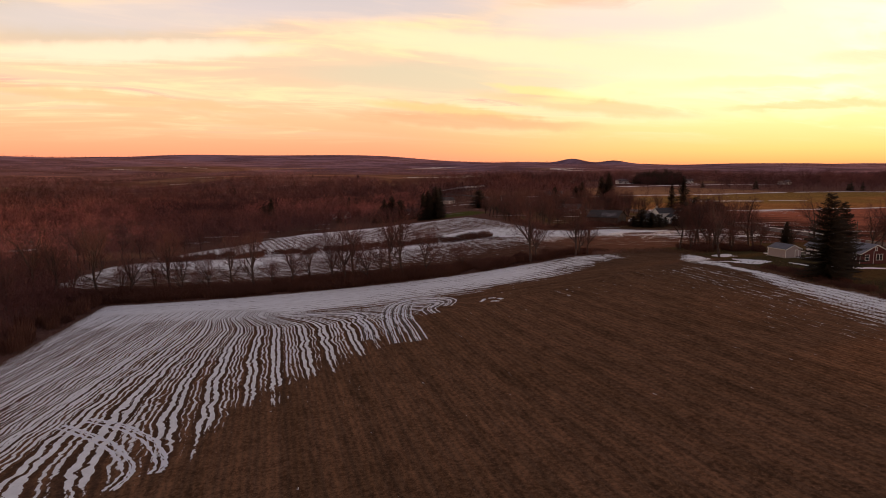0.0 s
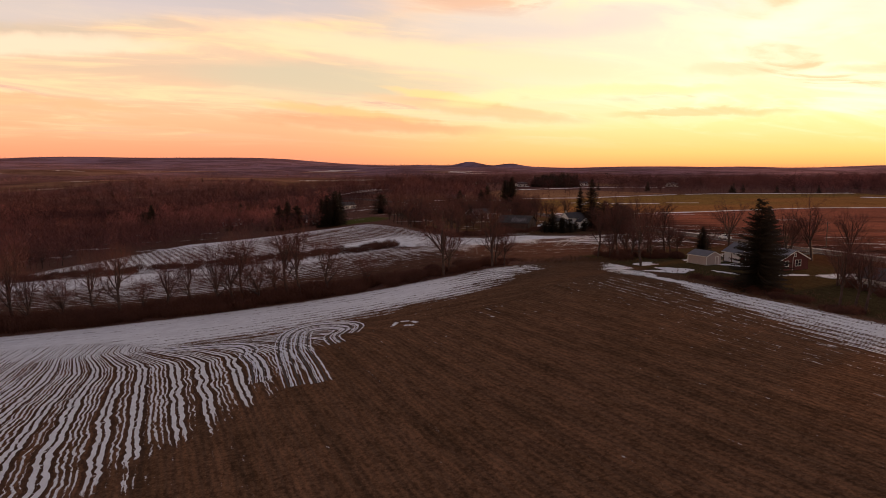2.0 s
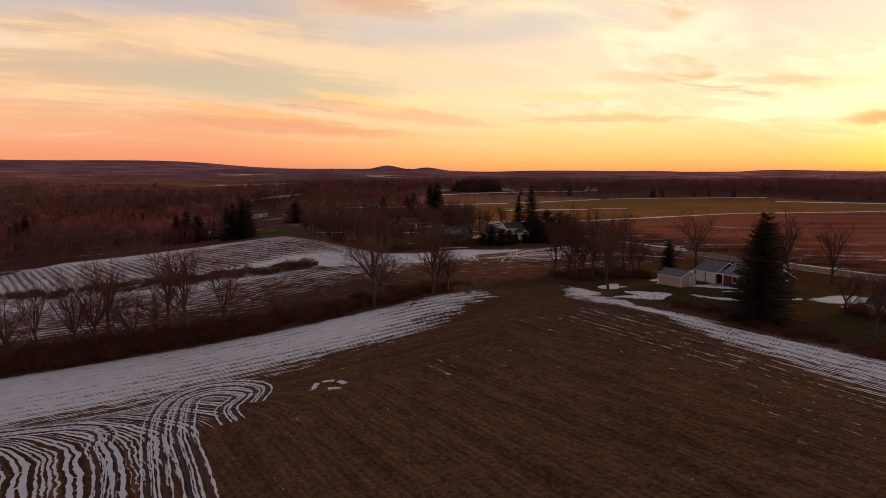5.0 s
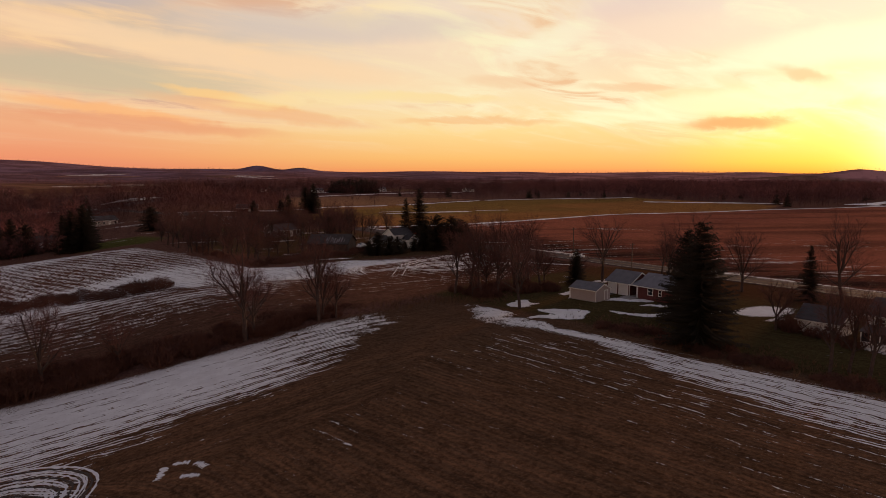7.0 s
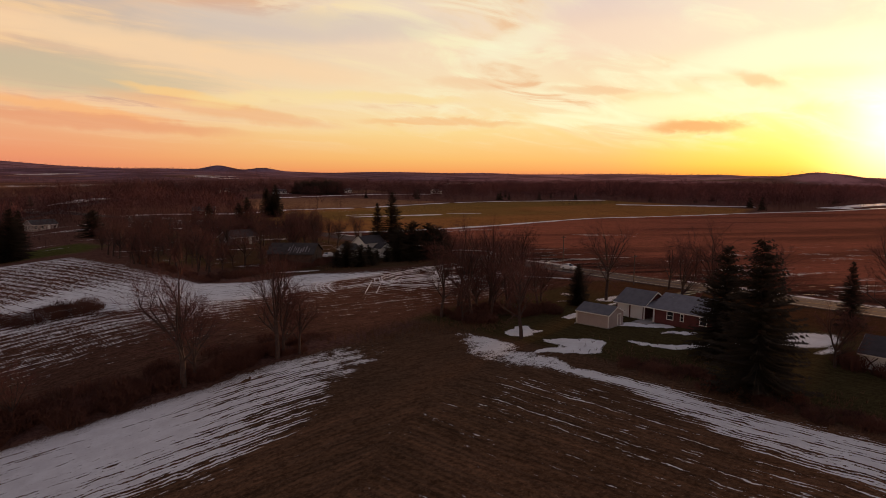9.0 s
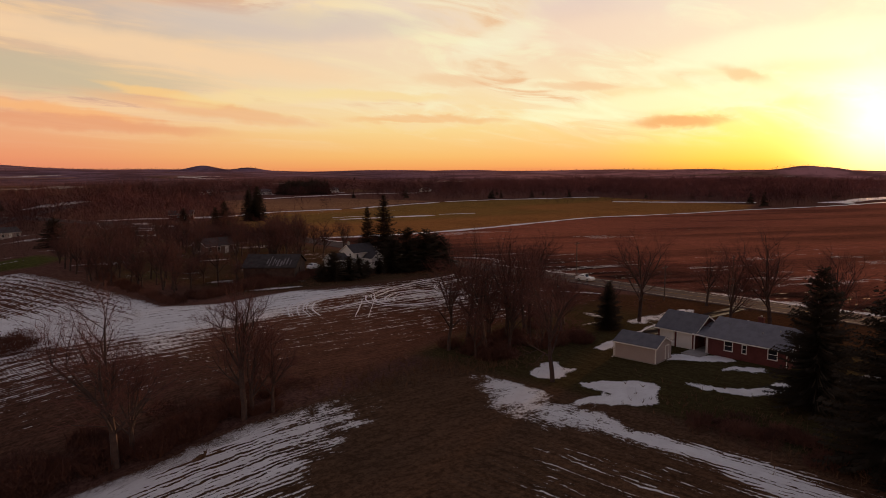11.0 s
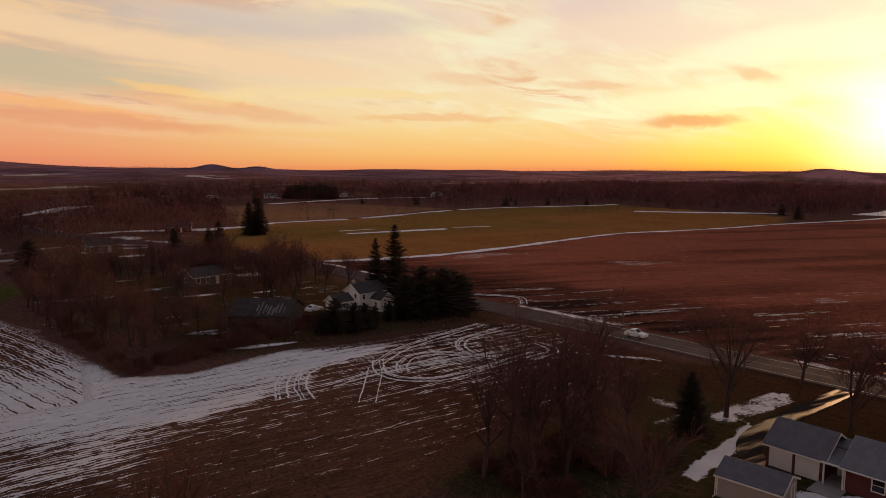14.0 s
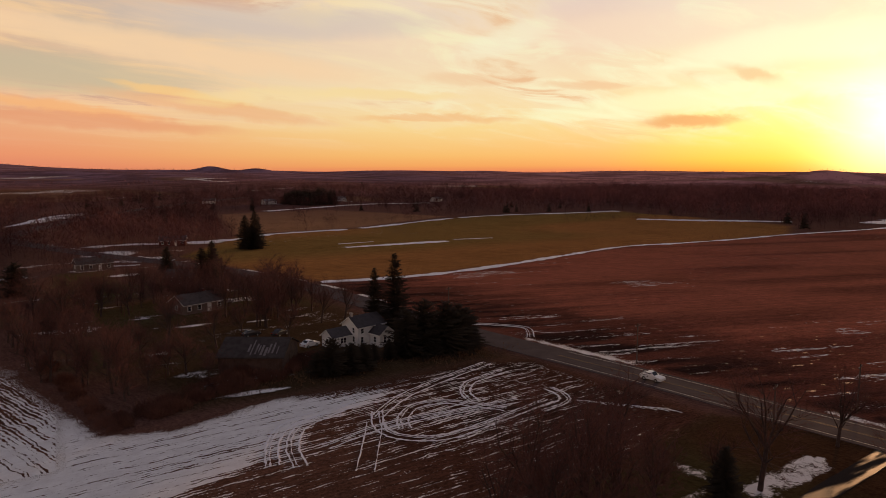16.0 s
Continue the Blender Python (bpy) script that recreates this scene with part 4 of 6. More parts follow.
def bare_tree_mesh(seed, tall=11.0, spread=0.42, fork=0.28, twigs=8):
    """Trunk and limbs, and the twigs of the crown, of a leafless broad tree."""
    rnd = random.Random(seed)
    V, F, TV, TF = [], [], [], []

    def grow(p, d, ln, r, lev):
        n = 3 if lev < 2 else 2
        q, nodes = p, []
        for i in range(n):
            d2 = (d + Vector((rnd.uniform(-1, 1), rnd.uniform(-1, 1), rnd.uniform(-0.2, 0.6))) * (0.10 + 0.07 * lev)).normalized()
            e = q + d2 * (ln / n)
            r1 = r * (1 - 0.28 * (i + 1) / n * (1.6 if lev else 1))
            tube(V, F, q, e, r * (1 - 0.28 * i / n * (1.6 if lev else 1)), max(r1, 0.012), (7, 5, 4, 3)[min(lev, 3)])
            nodes.append((e, d2))
            q, d = e, d2
        return q, d, nodes

    def side(d, tilt):
        s = d.orthogonal().normalized()
        s.rotate(Matrix.Rotation(rnd.uniform(0, 6.28), 3, d))
        return (d * math.cos(tilt) + s * math.sin(tilt) + Vector((0, 0, 0.10))).normalized()

    top, d0, nodes = grow(Vector((0, 0, -0.15)), Vector((0, 0, 1)), tall * fork + 0.15, tall * 0.023, 0)
    limbs = [(top, side(Vector((0, 0, 1)), rnd.uniform(0.25, spread + 0.42)), tall * rnd.uniform(0.34, 0.46)) for _ in range(6)]
    limbs += [(nodes[-2][0], side(Vector((0, 0, 1)), rnd.uniform(0.7, 1.1)), tall * rnd.uniform(0.22, 0.32)) for _ in range(2)]
    limbs.append((top, (d0 + Vector((0, 0, 0.5))).normalized(), tall * 0.48))
    for lp, ld, ll in limbs:
        q, d1, nd = grow(lp, ld, ll, tall * 0.0095, 1)
        for k in range(8):
            bp, bd = nd[rnd.randrange(len(nd))]
            q2, d2, nd2 = grow(bp, side(bd, rnd.uniform(0.45, 1.15)), tall * rnd.uniform(0.12, 0.22), tall * 0.0027, 2)
            for j in range(twigs):
                tp, td = nd2[rnd.randrange(len(nd2))]
                e = tp + side(td, rnd.uniform(0.2, 0.9)) * tall * rnd.uniform(0.07, 0.15)
                sliver(TV, TF, tp, e, 0.015, rnd)
                for m in range(5):
                    f = rnd.uniform(0.3, 0.95)
                    g = tp.lerp(e, f)
                    sliver(TV, TF, g, g + side((e - tp).normalized(), rnd.uniform(0.3, 1.0)) * tall * rnd.uniform(0.035, 0.09), 0.0105, rnd)
        for j in range(twigs):
            e = q + side(d1, rnd.uniform(0.1, 0.6)) * tall * rnd.uniform(0.08, 0.15)
            sliver(TV, TF, q, e, 0.012, rnd)
    return V, F, TV, TF


def bare_tree(seed, name="bare_tree", **kw):
    V, F, TV, TF = bare_tree_mesh(seed, **kw)
    e = new(name)
    from_arrays("trunk", V, F, BARK, e)
    from_arrays("crown", TV, TF, NEAR_TWIG, e, tone=[0.15] * len(TV))
    return e


def spruce_tree(seed, tall=14.0, wide=3.0, name="spruce_tree", rag=0.25, skirt=0.05, power=0.82):
    """A conifer: a straight stem and whorls of drooping boughs set with needle sprays."""
    rnd = random.Random(seed)
    V, F, NV, NF = [], [], [], []
    tube(V, F, (0, 0, -0.2), (0, 0, tall * 0.5), tall * 0.02, tall * 0.011, 7)
    tube(V, F, (0, 0, tall * 0.5), (0, 0, tall * 0.985), tall * 0.011, 0.015, 5)
    z = tall * skirt
    while z < tall * 0.99:
        f = z / tall
        reach = wide * (1 - f) ** power * (0.75 + 0.25 * min(1, f / 0.12))
        nb = max(6, int(14 * (1 - f) + 6))
        a0 = rnd.uniform(0, 6.28)
        for k in range(nb):
            an = a0 + 6.28 * k / nb + rnd.uniform(-0.2, 0.2)
            L = reach * rnd.uniform(1 - rag, 1 + rag * 0.7) + 0.15
            out = Vector((math.cos(an), math.sin(an), 0))
            base = Vector((0, 0, z + rnd.uniform(-0.5, 0.5)))
            droop = -0.28 + 0.75 * f
            tip = base + out * L + Vector((0, 0, L * droop))
            side = Vector((-out.y, out.x, 0))
            n = max(3, int(L / 0.2))
            for i in range(n):
                t = (i + rnd.random()) / n
                p = base.lerp(tip, t) + Vector((0, 0, -0.22 * L * t * (1 - t)))
                w = (0.22 + 0.30 * L * (1 - t) * 0.5 + 0.14) * rnd.uniform(0.7, 1.2)
                for s in (-1, 1):
                    q = p + side * s * w + out * w * 0.55 + Vector((0, 0, -0.12 * w + rnd.uniform(-0.08, 0.08)))
                    i0 = len(NV)
                    NV.extend((p - out * 0.10, p + out * 0.16 + Vector((0, 0, 0.03)), q))
                    NF.append((i0, i0 + 1, i0 + 2))
                i0 = len(NV)
                h = rnd.uniform(0.08, 0.22)
                NV.extend((p + Vector((0, 0, h)), p - side * 0.07, p + out * 0.32 - Vector((0, 0, 0.10))))
                NF.append((i0, i0 + 1, i0 + 2))
        z += (0.22 + 0.026 * tall * (1 - f) * 0.55) * rnd.uniform(0.8, 1.2)
    for k in range(5):
        an = rnd.uniform(0, 6.28)
        i0 = len(NV)
        t = Vector((0, 0, tall))
        NV.extend((t, t + Vector((math.cos(an) * 0.12, math.sin(an) * 0.12, -0.6)), t + Vector((math.cos(an + 1) * 0.12, math.sin(an + 1) * 0.12, -0.7))))
        NF.append((i0, i0 + 1, i0 + 2))
    e = new(name)
    from_arrays("trunk", V, F, BARK, e)
    from_arrays("crown", NV, NF, NEEDLE, e, tone=[rnd.uniform(0.1, 0.5)] * len(NV))
    return e


def thicket(seed, wide=3.2, tall=3.2, stems=170, material=None, name="bush", tone=0.35):
    """A leafless bush: many thin stems fanning from the ground, each with side twigs."""
    rnd = random.Random(seed)
    V, F = [], []
    for _ in range(stems):
        a, r = rnd.uniform(0, 6.28), wide * 0.5 * math.sqrt(rnd.random())
        b = Vector((math.cos(a) * r, math.sin(a) * r, -0.1))
        lean = Vector((b.x * 0.35 + rnd.uniform(-0.5, 0.5), b.y * 0.35 + rnd.uniform(-0.5, 0.5), 0))
        t = b + lean + Vector((0, 0, tall * rnd.uniform(0.45, 1.0) * (1 - 0.35 * (r / wide * 2) ** 2)))
        sliver(V, F, b, t, 0.045, rnd)
        for _ in range(5):
            p = b.lerp(t, rnd.uniform(0.25, 0.95))
            sliver(V, F, p, p + Vector((rnd.uniform(-0.6, 0.6), rnd.uniform(-0.6, 0.6), rnd.uniform(0.05, 0.7))), 0.035, rnd)
    return from_arrays(name, V, F, material or SHRUB, tone=[tone] * len(V))


def brushwood(name, spots, seed, label):
    """Low brush as one mesh: fans of thin stems at many places; spots: x, y, width, height."""
    rng = np.random.default_rng(seed)
    n, k = len(spots), 420
    x, y, wd, ht = (spots[:, i][:, None] for i in range(4))
    an, r = rng.uniform(0, 6.283, (n, k)), np.sqrt(rng.uniform(0, 1, (n, k))) * wd * 0.5
    px, py = x + np.cos(an) * r, y + np.sin(an) * r
    pz = height(px, py)
    up = rng.uniform(0.0, 0.7, (n, k)) * ht * (1 - 0.4 * (2 * r / wd) ** 2)
    a = np.stack([px, py, pz + up - 0.05], -1)
    b = a + np.stack([rng.normal(0, 0.35, (n, k)), rng.normal(0, 0.35, (n, k)), rng.uniform(0.1, 0.55, (n, k)) * ht], -1)
    th = rng.uniform(0, 6.283, (n, k))
    s = np.stack([np.cos(th), np.sin(th), 0 * th], -1) * rng.uniform(0.02, 0.045, (n, k))[..., None]
    verts = np.stack([a - s, a + s, b], 2).reshape(-1, 3)
    ob = big_mesh(name, verts, np.arange(len(verts)).reshape(-1, 3), SHRUB, np.repeat(rng.uniform(0, 1, n), k * 3))
    return tagged(ob, label, "brush", kind="stuff")


def set_tree(proto, x, y, scale=1.0, turn=None, rnd=random, label="", group="", category="tree"):
    """A copy of a tree standing on the ground."""
    t = copy_thing(proto, pose(x, y, hz(x, y), 0, 0, rnd.uniform(0, 360) if turn is None else turn) @ Matrix.Scale(1, 4))
    t.scale = (scale * rnd.uniform(0.92, 1.08), scale * rnd.uniform(0.92, 1.08), scale)
    return tagged(t, label, category, group)


rt = random.Random(5)
BARE = [bare_tree(s, tall=h, spread=sp, fork=fk) for s, h, sp, fk in ((1, 11, 0.30, 0.30), (2, 12, 0.16, 0.36), (3, 10, 0.40, 0.26), (4, 13, 0.20, 0.38), (6, 9, 0.32, 0.24))]
SPRUCE = [spruce_tree(11, 14, 4.4, rag=0.4, power=0.72), spruce_tree(12, 16, 3.5, rag=0.6, power=0.75), spruce_tree(13, 8, 4.4, skirt=0.02, rag=0.4, power=0.6), spruce_tree(14, 7, 3.4, skirt=0.02, power=0.65)]
BUSH = [thicket(s) for s in (21, 22, 23)]
PROTOS = BARE + SPRUCE + BUSH

# the hedgerow between the two fields
for x, y, k, s in ((-104, 163, 3, 0.95), (-97, 160, 1, 0.9), (-87, 162, 3, 1.0), (-78, 160, 0, 0.95), (-68, 161, 1, 1.0), (-65, 160, 2, 0.95), (-58.5, 161, 4, 0.95), (-47, 160, 1, 0.95), (-38, 161, 0, 0.85),
                   (-27.5, 161, 2, 1.05), (-24, 160, 0, 1.0), (-22, 162, 3, 0.85), (-18.6, 160, 4, 0.95), (-12.5, 161, 3, 0.9), (-9.7, 160, 1, 1.0), (-4, 161, 2, 0.95), (5, 162, 4, 0.62), (22, 160.5, 0, 1.05), (23.5, 162, 2, 0.75),
                   (33.6, 162, 1, 0.8), (34.6, 163, 4, 0.85), (36.5, 162, 0, 0.55), (-73, 163, 2, 0.7), (-53, 163, 3, 0.75), (-43, 162, 4, 0.7), (-33, 162.5, 1, 0.75), (-15, 163, 0, 0.7), (-82, 164, 4, 0.75), (-92, 161, 0, 0.8)):
    set_tree(BARE[k], x, y, s * 1.42, rnd=rt, label="leafless tree in the scrubby hedgerow between fields", group="hedgerow trees")
for i in range(190):
    x = rt.uniform(-105, 40) if i % 4 else rt.uniform(-105, -30)
    base = float(np.interp(x, [-82, -20, 24, 46], [154, 156, 158, 163]))
    y = base + rt.uniform(1.8, 6.5)
    b = copy_thing(BUSH[i % 3], pose(x, y, hz(x, y), 0, 0, rt.uniform(0, 360)))
    k = rt.uniform(0.8, 1.35) * float(np.interp(x, [-10, 12, 38], [1.0, 0.75, 0.4]))
    b.scale = (k * 1.25, k * 1.25, k)
    tagged(b, "bare brown thicket of brush along the field hedge", "bush", "hedgerow bushes")
# the grove at the corner by the yard
for x, y, k, s in ((63, 171, 3, 0.8), (67, 168, 1, 0.95), (70, 167, 0, 0.9), (70.5, 172, 4, 0.9), (73, 176, 2, 0.85), (76, 170, 1, 0.95), (79, 175, 3, 0.8), (82, 170, 0, 0.85), (66, 153.5, 3, 0.8),
                   (86, 174, 4, 0.8), (64, 166, 2, 0.65), (74, 165, 2, 0.6), (68, 174, 3, 1.0), (72, 170, 1, 1.1), (84, 177, 1, 1.0)):
    set_tree(BARE[k], x, y, s * 1.15, rnd=rt, label="leafless maple in the grove beside the yard", group="grove trees")
for i in range(26):
    x, y = rt.uniform(64, 82), rt.uniform(164, 175)
    b = copy_thing(BUSH[i % 3], pose(x, y, hz(x, y), 0, 0, rt.uniform(0, 360)) )
    b.scale = (0.9, 0.9, rt.uniform(0.4, 0.75))
    tagged(b, "bare brown brush under the grove trees", "bush", "grove bushes")
# yard trees round the ranch house and along the road
for x, y, k, s in ((97.3, 169, 3, 0.95), (93, 172, 0, 0.6), (116.5, 171, 0, 0.85), (106, 159, 4, 1.3), (110, 155, 0, 1.25), (113, 147, 2, 1.2), (90.5, 123.5, 4, 0.85), (114.5, 128.5, 3, 1.05),
                   (77, 107, 1, 0.8), (79, 106, 3, 0.7), (78.5, 103.5, 1, 0.75), (84, 100, 4, 0.6)):
    set_tree(BARE[k], x, y, s * 1.1, rnd=rt, label="leafless broad shade tree on the lawn", group="yard trees")
for x, y in ((91.5, 121.8), (91.8, 118.6), (92.2, 116.2), (93.0, 123.6), (90.5, 112.5)):
    b = copy_thing(BUSH[int(x * 10) % 3], pose(x, y, hz(x, y), 0, 0, rt.uniform(0, 360)))
    b.scale = (0.8, 0.8, rt.uniform(0.55, 0.85))
    tagged(b, "bare brown shrub beside the low white garage", "bush", "garage shrubs")
set_tree(SPRUCE[0], 73.1, 122.0, 1.165, rnd=rt, label="tall dark spruce on the lawn edge", group="yard spruces")
set_tree(SPRUCE[0], 82.5, 133, 1.01, rnd=rt, label="dark spruce beside the tall one", group="yard spruces")
set_tree(SPRUCE[1], 114.5, 134.5, 0.62, rnd=rt, label="slim dark spruce by the road", group="yard spruces")
set_tree(SPRUCE[0], 89.5, 168, 0.52, rnd=rt, label="broad dark cedar beside the drive", group="yard spruces")
# farmhouse evergreens
for x, y, k, s in ((93.0, 251, 1, 1.12), (89.6, 254, 1, 0.92), (99.6, 236.0, 2, 1.12), (102.6, 238.0, 2, 0.95), (96.2, 235.2, 2, 1.24), (92.5, 237.2, 2, 1.3), (88.8, 237.9, 2, 1.1), (71.8, 233.4, 2, 0.80), (75.2, 232.6, 2, 0.66),
                   (69.4, 234.4, 2, 0.50), (78.0, 233.8, 2, 0.58), (81.4, 236.8, 2, 0.42), (84.8, 237.2, 3, 0.5), (73, 340, 0, 1.0), (70, 341, 0, 0.85), (111, 434, 0, 1.25), (107, 437, 0, 1.1), (109, 432, 2, 1.4)):
    set_tree(SPRUCE[k], x, y, s, rnd=rt, label="dark evergreen screening the white farmhouse", group="farm evergreens")
for x, y, k, s in ((70, 276, 3, 0.95), (76, 286, 0, 0.9), (66, 290, 1, 0.9), (52, 285, 2, 0.9), (50, 270, 3, 0.85), (44, 262, 0, 0.8), (47, 248, 4, 0.8), (40, 240, 1, 0.8), (84, 272, 0, 1.0), (89, 270, 1, 0.9), (80, 280, 3, 0.9), (73, 262, 2, 0.8), (65, 270, 4, 0.9), (58, 262, 1, 0.8)):
    set_tree(BARE[k], x, y, s, rnd=rt, label="leafless tree behind the farmhouse", group="farm trees")


def woodland(name, pts, material, seed, slivers=46, label="", conifer=False, fat=1.0):
    """Many far trees as one mesh: a stem and a crown of slim twigs each."""
    rng = np.random.default_rng(seed)
    n = len(pts)
    k = slivers
    x, y, tall, tone = pts[:, 0], pts[:, 1], pts[:, 2], pts[:, 3]
    z = height(x, y)
    base = np.stack([x, y, z], -1)[:, None, :]
    if conifer:
        h = (0.05 + 0.95 * (1 - np.sqrt(rng.uniform(0.0, 1.0, (n, k))))) * tall[:, None]
        rad = 0.30 * tall[:, None] * (1 - h / tall[:, None]) + 0.15
        an = rng.uniform(0, 6.283, (n, k))
        a = np.stack([np.cos(an) * rad * 0.1, np.sin(an) * rad * 0.1, h], -1)
        b = np.stack([np.cos(an) * rad, np.sin(an) * rad, h - 0.25 * rad], -1)
        wd = 0.12 + 0.045 * tall[:, None] * (1.1 - h / tall[:, None])
    else:
        d = rng.normal(0, 1, (n, k, 3))
        d /= np.linalg.norm(d, axis=-1, keepdims=True)
        lumps = 1 + 0.28 * np.sin(3 * np.arctan2(d[..., 1], d[..., 0]) + rng.uniform(0, 6.283, (n, 1))) * np.sin(4 * d[..., 2] + rng.uniform(0, 6.283, (n, 1)))
        size = np.stack([0.33 * tall * rng.uniform(0.8, 1.3, n), 0.33 * tall * rng.uniform(0.8, 1.3, n), 0.40 * tall], -1)[:, None, :]
        mid_c = np.stack([np.zeros(n), np.zeros(n), 0.58 * tall], -1)[:, None, :]
        a = mid_c + d * size * (lumps * rng.uniform(0.2, 1.0, (n, k)) ** 0.6)[..., None]
        b = a + (d * 0.6 + rng.normal(0, 0.7, (n, k, 3)) + np.array((0, 0, 0.15))) * 0.10 * fat ** 0.5 * tall[:, None, None]
        wd = rng.uniform(0.03, 0.08, (n, k)) * fat * tall[:, None] / 11 * 2.2 * (46 / k) ** 0.62
    a[:, 0, :], b[:, 0, :] = (0, 0, -0.3), np.stack([np.zeros(n), np.zeros(n), tall * 0.5], -1)
    wd[:, 0] = tall * 0.008
    th = rng.uniform(0, 6.283, (n, k))
    s = np.stack([np.cos(th), np.sin(th), rng.uniform(-0.5, 0.5, (n, k))], -1) * wd[..., None]
    verts = np.stack([base + a - s, base + a + s, base + b], 2).reshape(-1, 3)
    tris = np.arange(len(verts)).reshape(-1, 3)
    ob = big_mesh(name, verts, tris, material, np.repeat(tone, k * 3))
    return tagged(ob, label, "woods", kind="stuff")


def clearing(x, y):
    """Where no trees stand: fields, yards, roads, lawns."""
    c = np.zeros(np.shape(x))
    for poly, soft in ((FIELD_1, 2), (FIELD_2, 3), (EAST_FIELD, 2), (GREEN_FIELD, 3), (LAWN, 1)):
        c = np.maximum(c, inside(x, y, poly, soft))
    for poly in ([(50, 244), (63, 232), (98, 234), (104, 256), (92, 276), (72, 270), (60, 258)], [(-5, 304), (16, 300), (24, 317), (16, 333), (-6, 329)], [(-26, 331), (-6, 331), (-4, 348), (-24, 350)],
                 [(34, 262), (52, 248), (66, 262), (76, 294), (60, 304), (38, 300)], [(40, 432), (62, 430), (60, 464), (40, 462)], [(-215, 268), (-122, 234), (-104, 246), (-195, 292)], [(-230, 380), (-60, 372), (-60, 380), (-230, 392)],
                 [(110, 505), (190, 508), (310, 575), (255, 730), (140, 710)], [(-60, 320), (-42, 312), (-30, 330), (-50, 345)],
                 [(28, 334), (50, 328), (56, 352), (36, 366)], [(40, 150), (62, 150), (100, 185), (112, 190), (110, 235), (40, 240)]):
        c = np.maximum(c, inside(x, y, poly, 2))
    c = np.maximum(c, 1 - step(9, 12, seg(x, y, ROAD_LINE[::6])))
    c = np.maximum(c, 1 - step(14, 17, seg(x, y, [(-60, 470), (-20, 520), (3, 564), (28, 650), (70, 760), (150, 900), (260, 1060)])))
    c = np.maximum(c, step(0.66, 0.72, vnoise(x, y * 0.6, 210, 21)) * step(420, 700, np.hypot(x, y)))
    c = np.maximum(c, strips(x, y, 6.0)[0])
    c = np.maximum(c, 1 - step(9, 12, seg(x, y, [(104, 327), (139, 322), (180, 328), (216, 337), (260, 347), (294, 343), (333, 340), (384, 340), (464, 333), (560, 338)])))
    c = np.maximum(c, (x > 70) * (y < 215) * 1.0)
    return c


def scatter(n, seed, rmin, rmax, b0, b1, size, keep=0.0):
    """Tree places: bearing and distance drawn so that they thin out evenly to the eye."""
    rng = np.random.default_rng(seed)
    b = np.radians(rng.uniform(b0, b1, n))
    r = np.exp(rng.uniform(math.log(rmin), math.log(rmax), n))
    x, y = np.sin(b) * r, np.cos(b) * r
    dens = vnoise(x, y, 45, seed) * 0.6 + vnoise(x, y, 140, seed + 1) * 0.4
    ok = (clearing(x, y) < 0.5) & (dens + rng.uniform(-0.25, 0.25, n) > keep)
    x, y = x[ok], y[ok]
    tall = size * rng.uniform(0.65, 1.2, len(x)) * (0.8 + 0.4 * vnoise(x, y, 60, 31))
    tone = np.clip(1.2 * step(0.25, 0.8, vnoise(x, y, 62, 33)) * vnoise(x, y, 19, 34) ** 0.7 + rng.uniform(-0.15, 0.25, len(x)), 0, 1) ** 1.3
    return np.stack([x, y, tall, tone], -1)



def plot(n, seed, poly, size, keep=0.0, gap=0.25):
    """Tree places spread evenly over a polygon."""
    rng = np.random.default_rng(seed)
    p = np.array(poly)
    x, y = rng.uniform(p[:, 0].min(), p[:, 0].max(), n), rng.uniform(p[:, 1].min(), p[:, 1].max(), n)
    dens = vnoise(x, y, 28, seed) * 0.6 + vnoise(x, y, 80, seed + 1) * 0.4
    ok = (inside(x, y, poly, 1) > 0.5) & (clearing(x, y) < 0.5) & (dens + rng.uniform(-gap, gap, n) > keep)
    x, y = x[ok], y[ok]
    tall = size * rng.uniform(0.65, 1.15, len(x)) * (0.8 + 0.4 * vnoise(x, y, 50, 31))
    tone = np.clip(1.2 * step(0.25, 0.8, vnoise(x, y, 52, 33)) * vnoise(x, y, 16, 34) ** 0.7 + rng.uniform(-0.15, 0.25, len(x)), 0, 1) ** 1.3
    return np.stack([x, y, tall, tone], -1)



for x, y, k, s in ((-25, 324, 0, 0.95), (-29, 327, 0, 0.85), (-21, 328, 2, 1.3), (-3, 308, 0, 1.1), (-6.5, 310, 0, 1.0), (-1, 312, 1, 0.9), (-9, 314, 0, 0.9), (-90, 341, 0, 0.9), (-94, 345, 1, 0.75),
                   (-58, 407, 0, 0.85), (-54, 409, 1, 0.7), (-106, 404, 0, 1.0), (-111, 407, 2, 1.2), (20, 352, 2, 1.2), (62, 358, 0, 0.8)):
    set_tree(SPRUCE[k], x, y, s, rnd=rt, label="dark evergreen standing among the bare woods", group="valley evergreens")

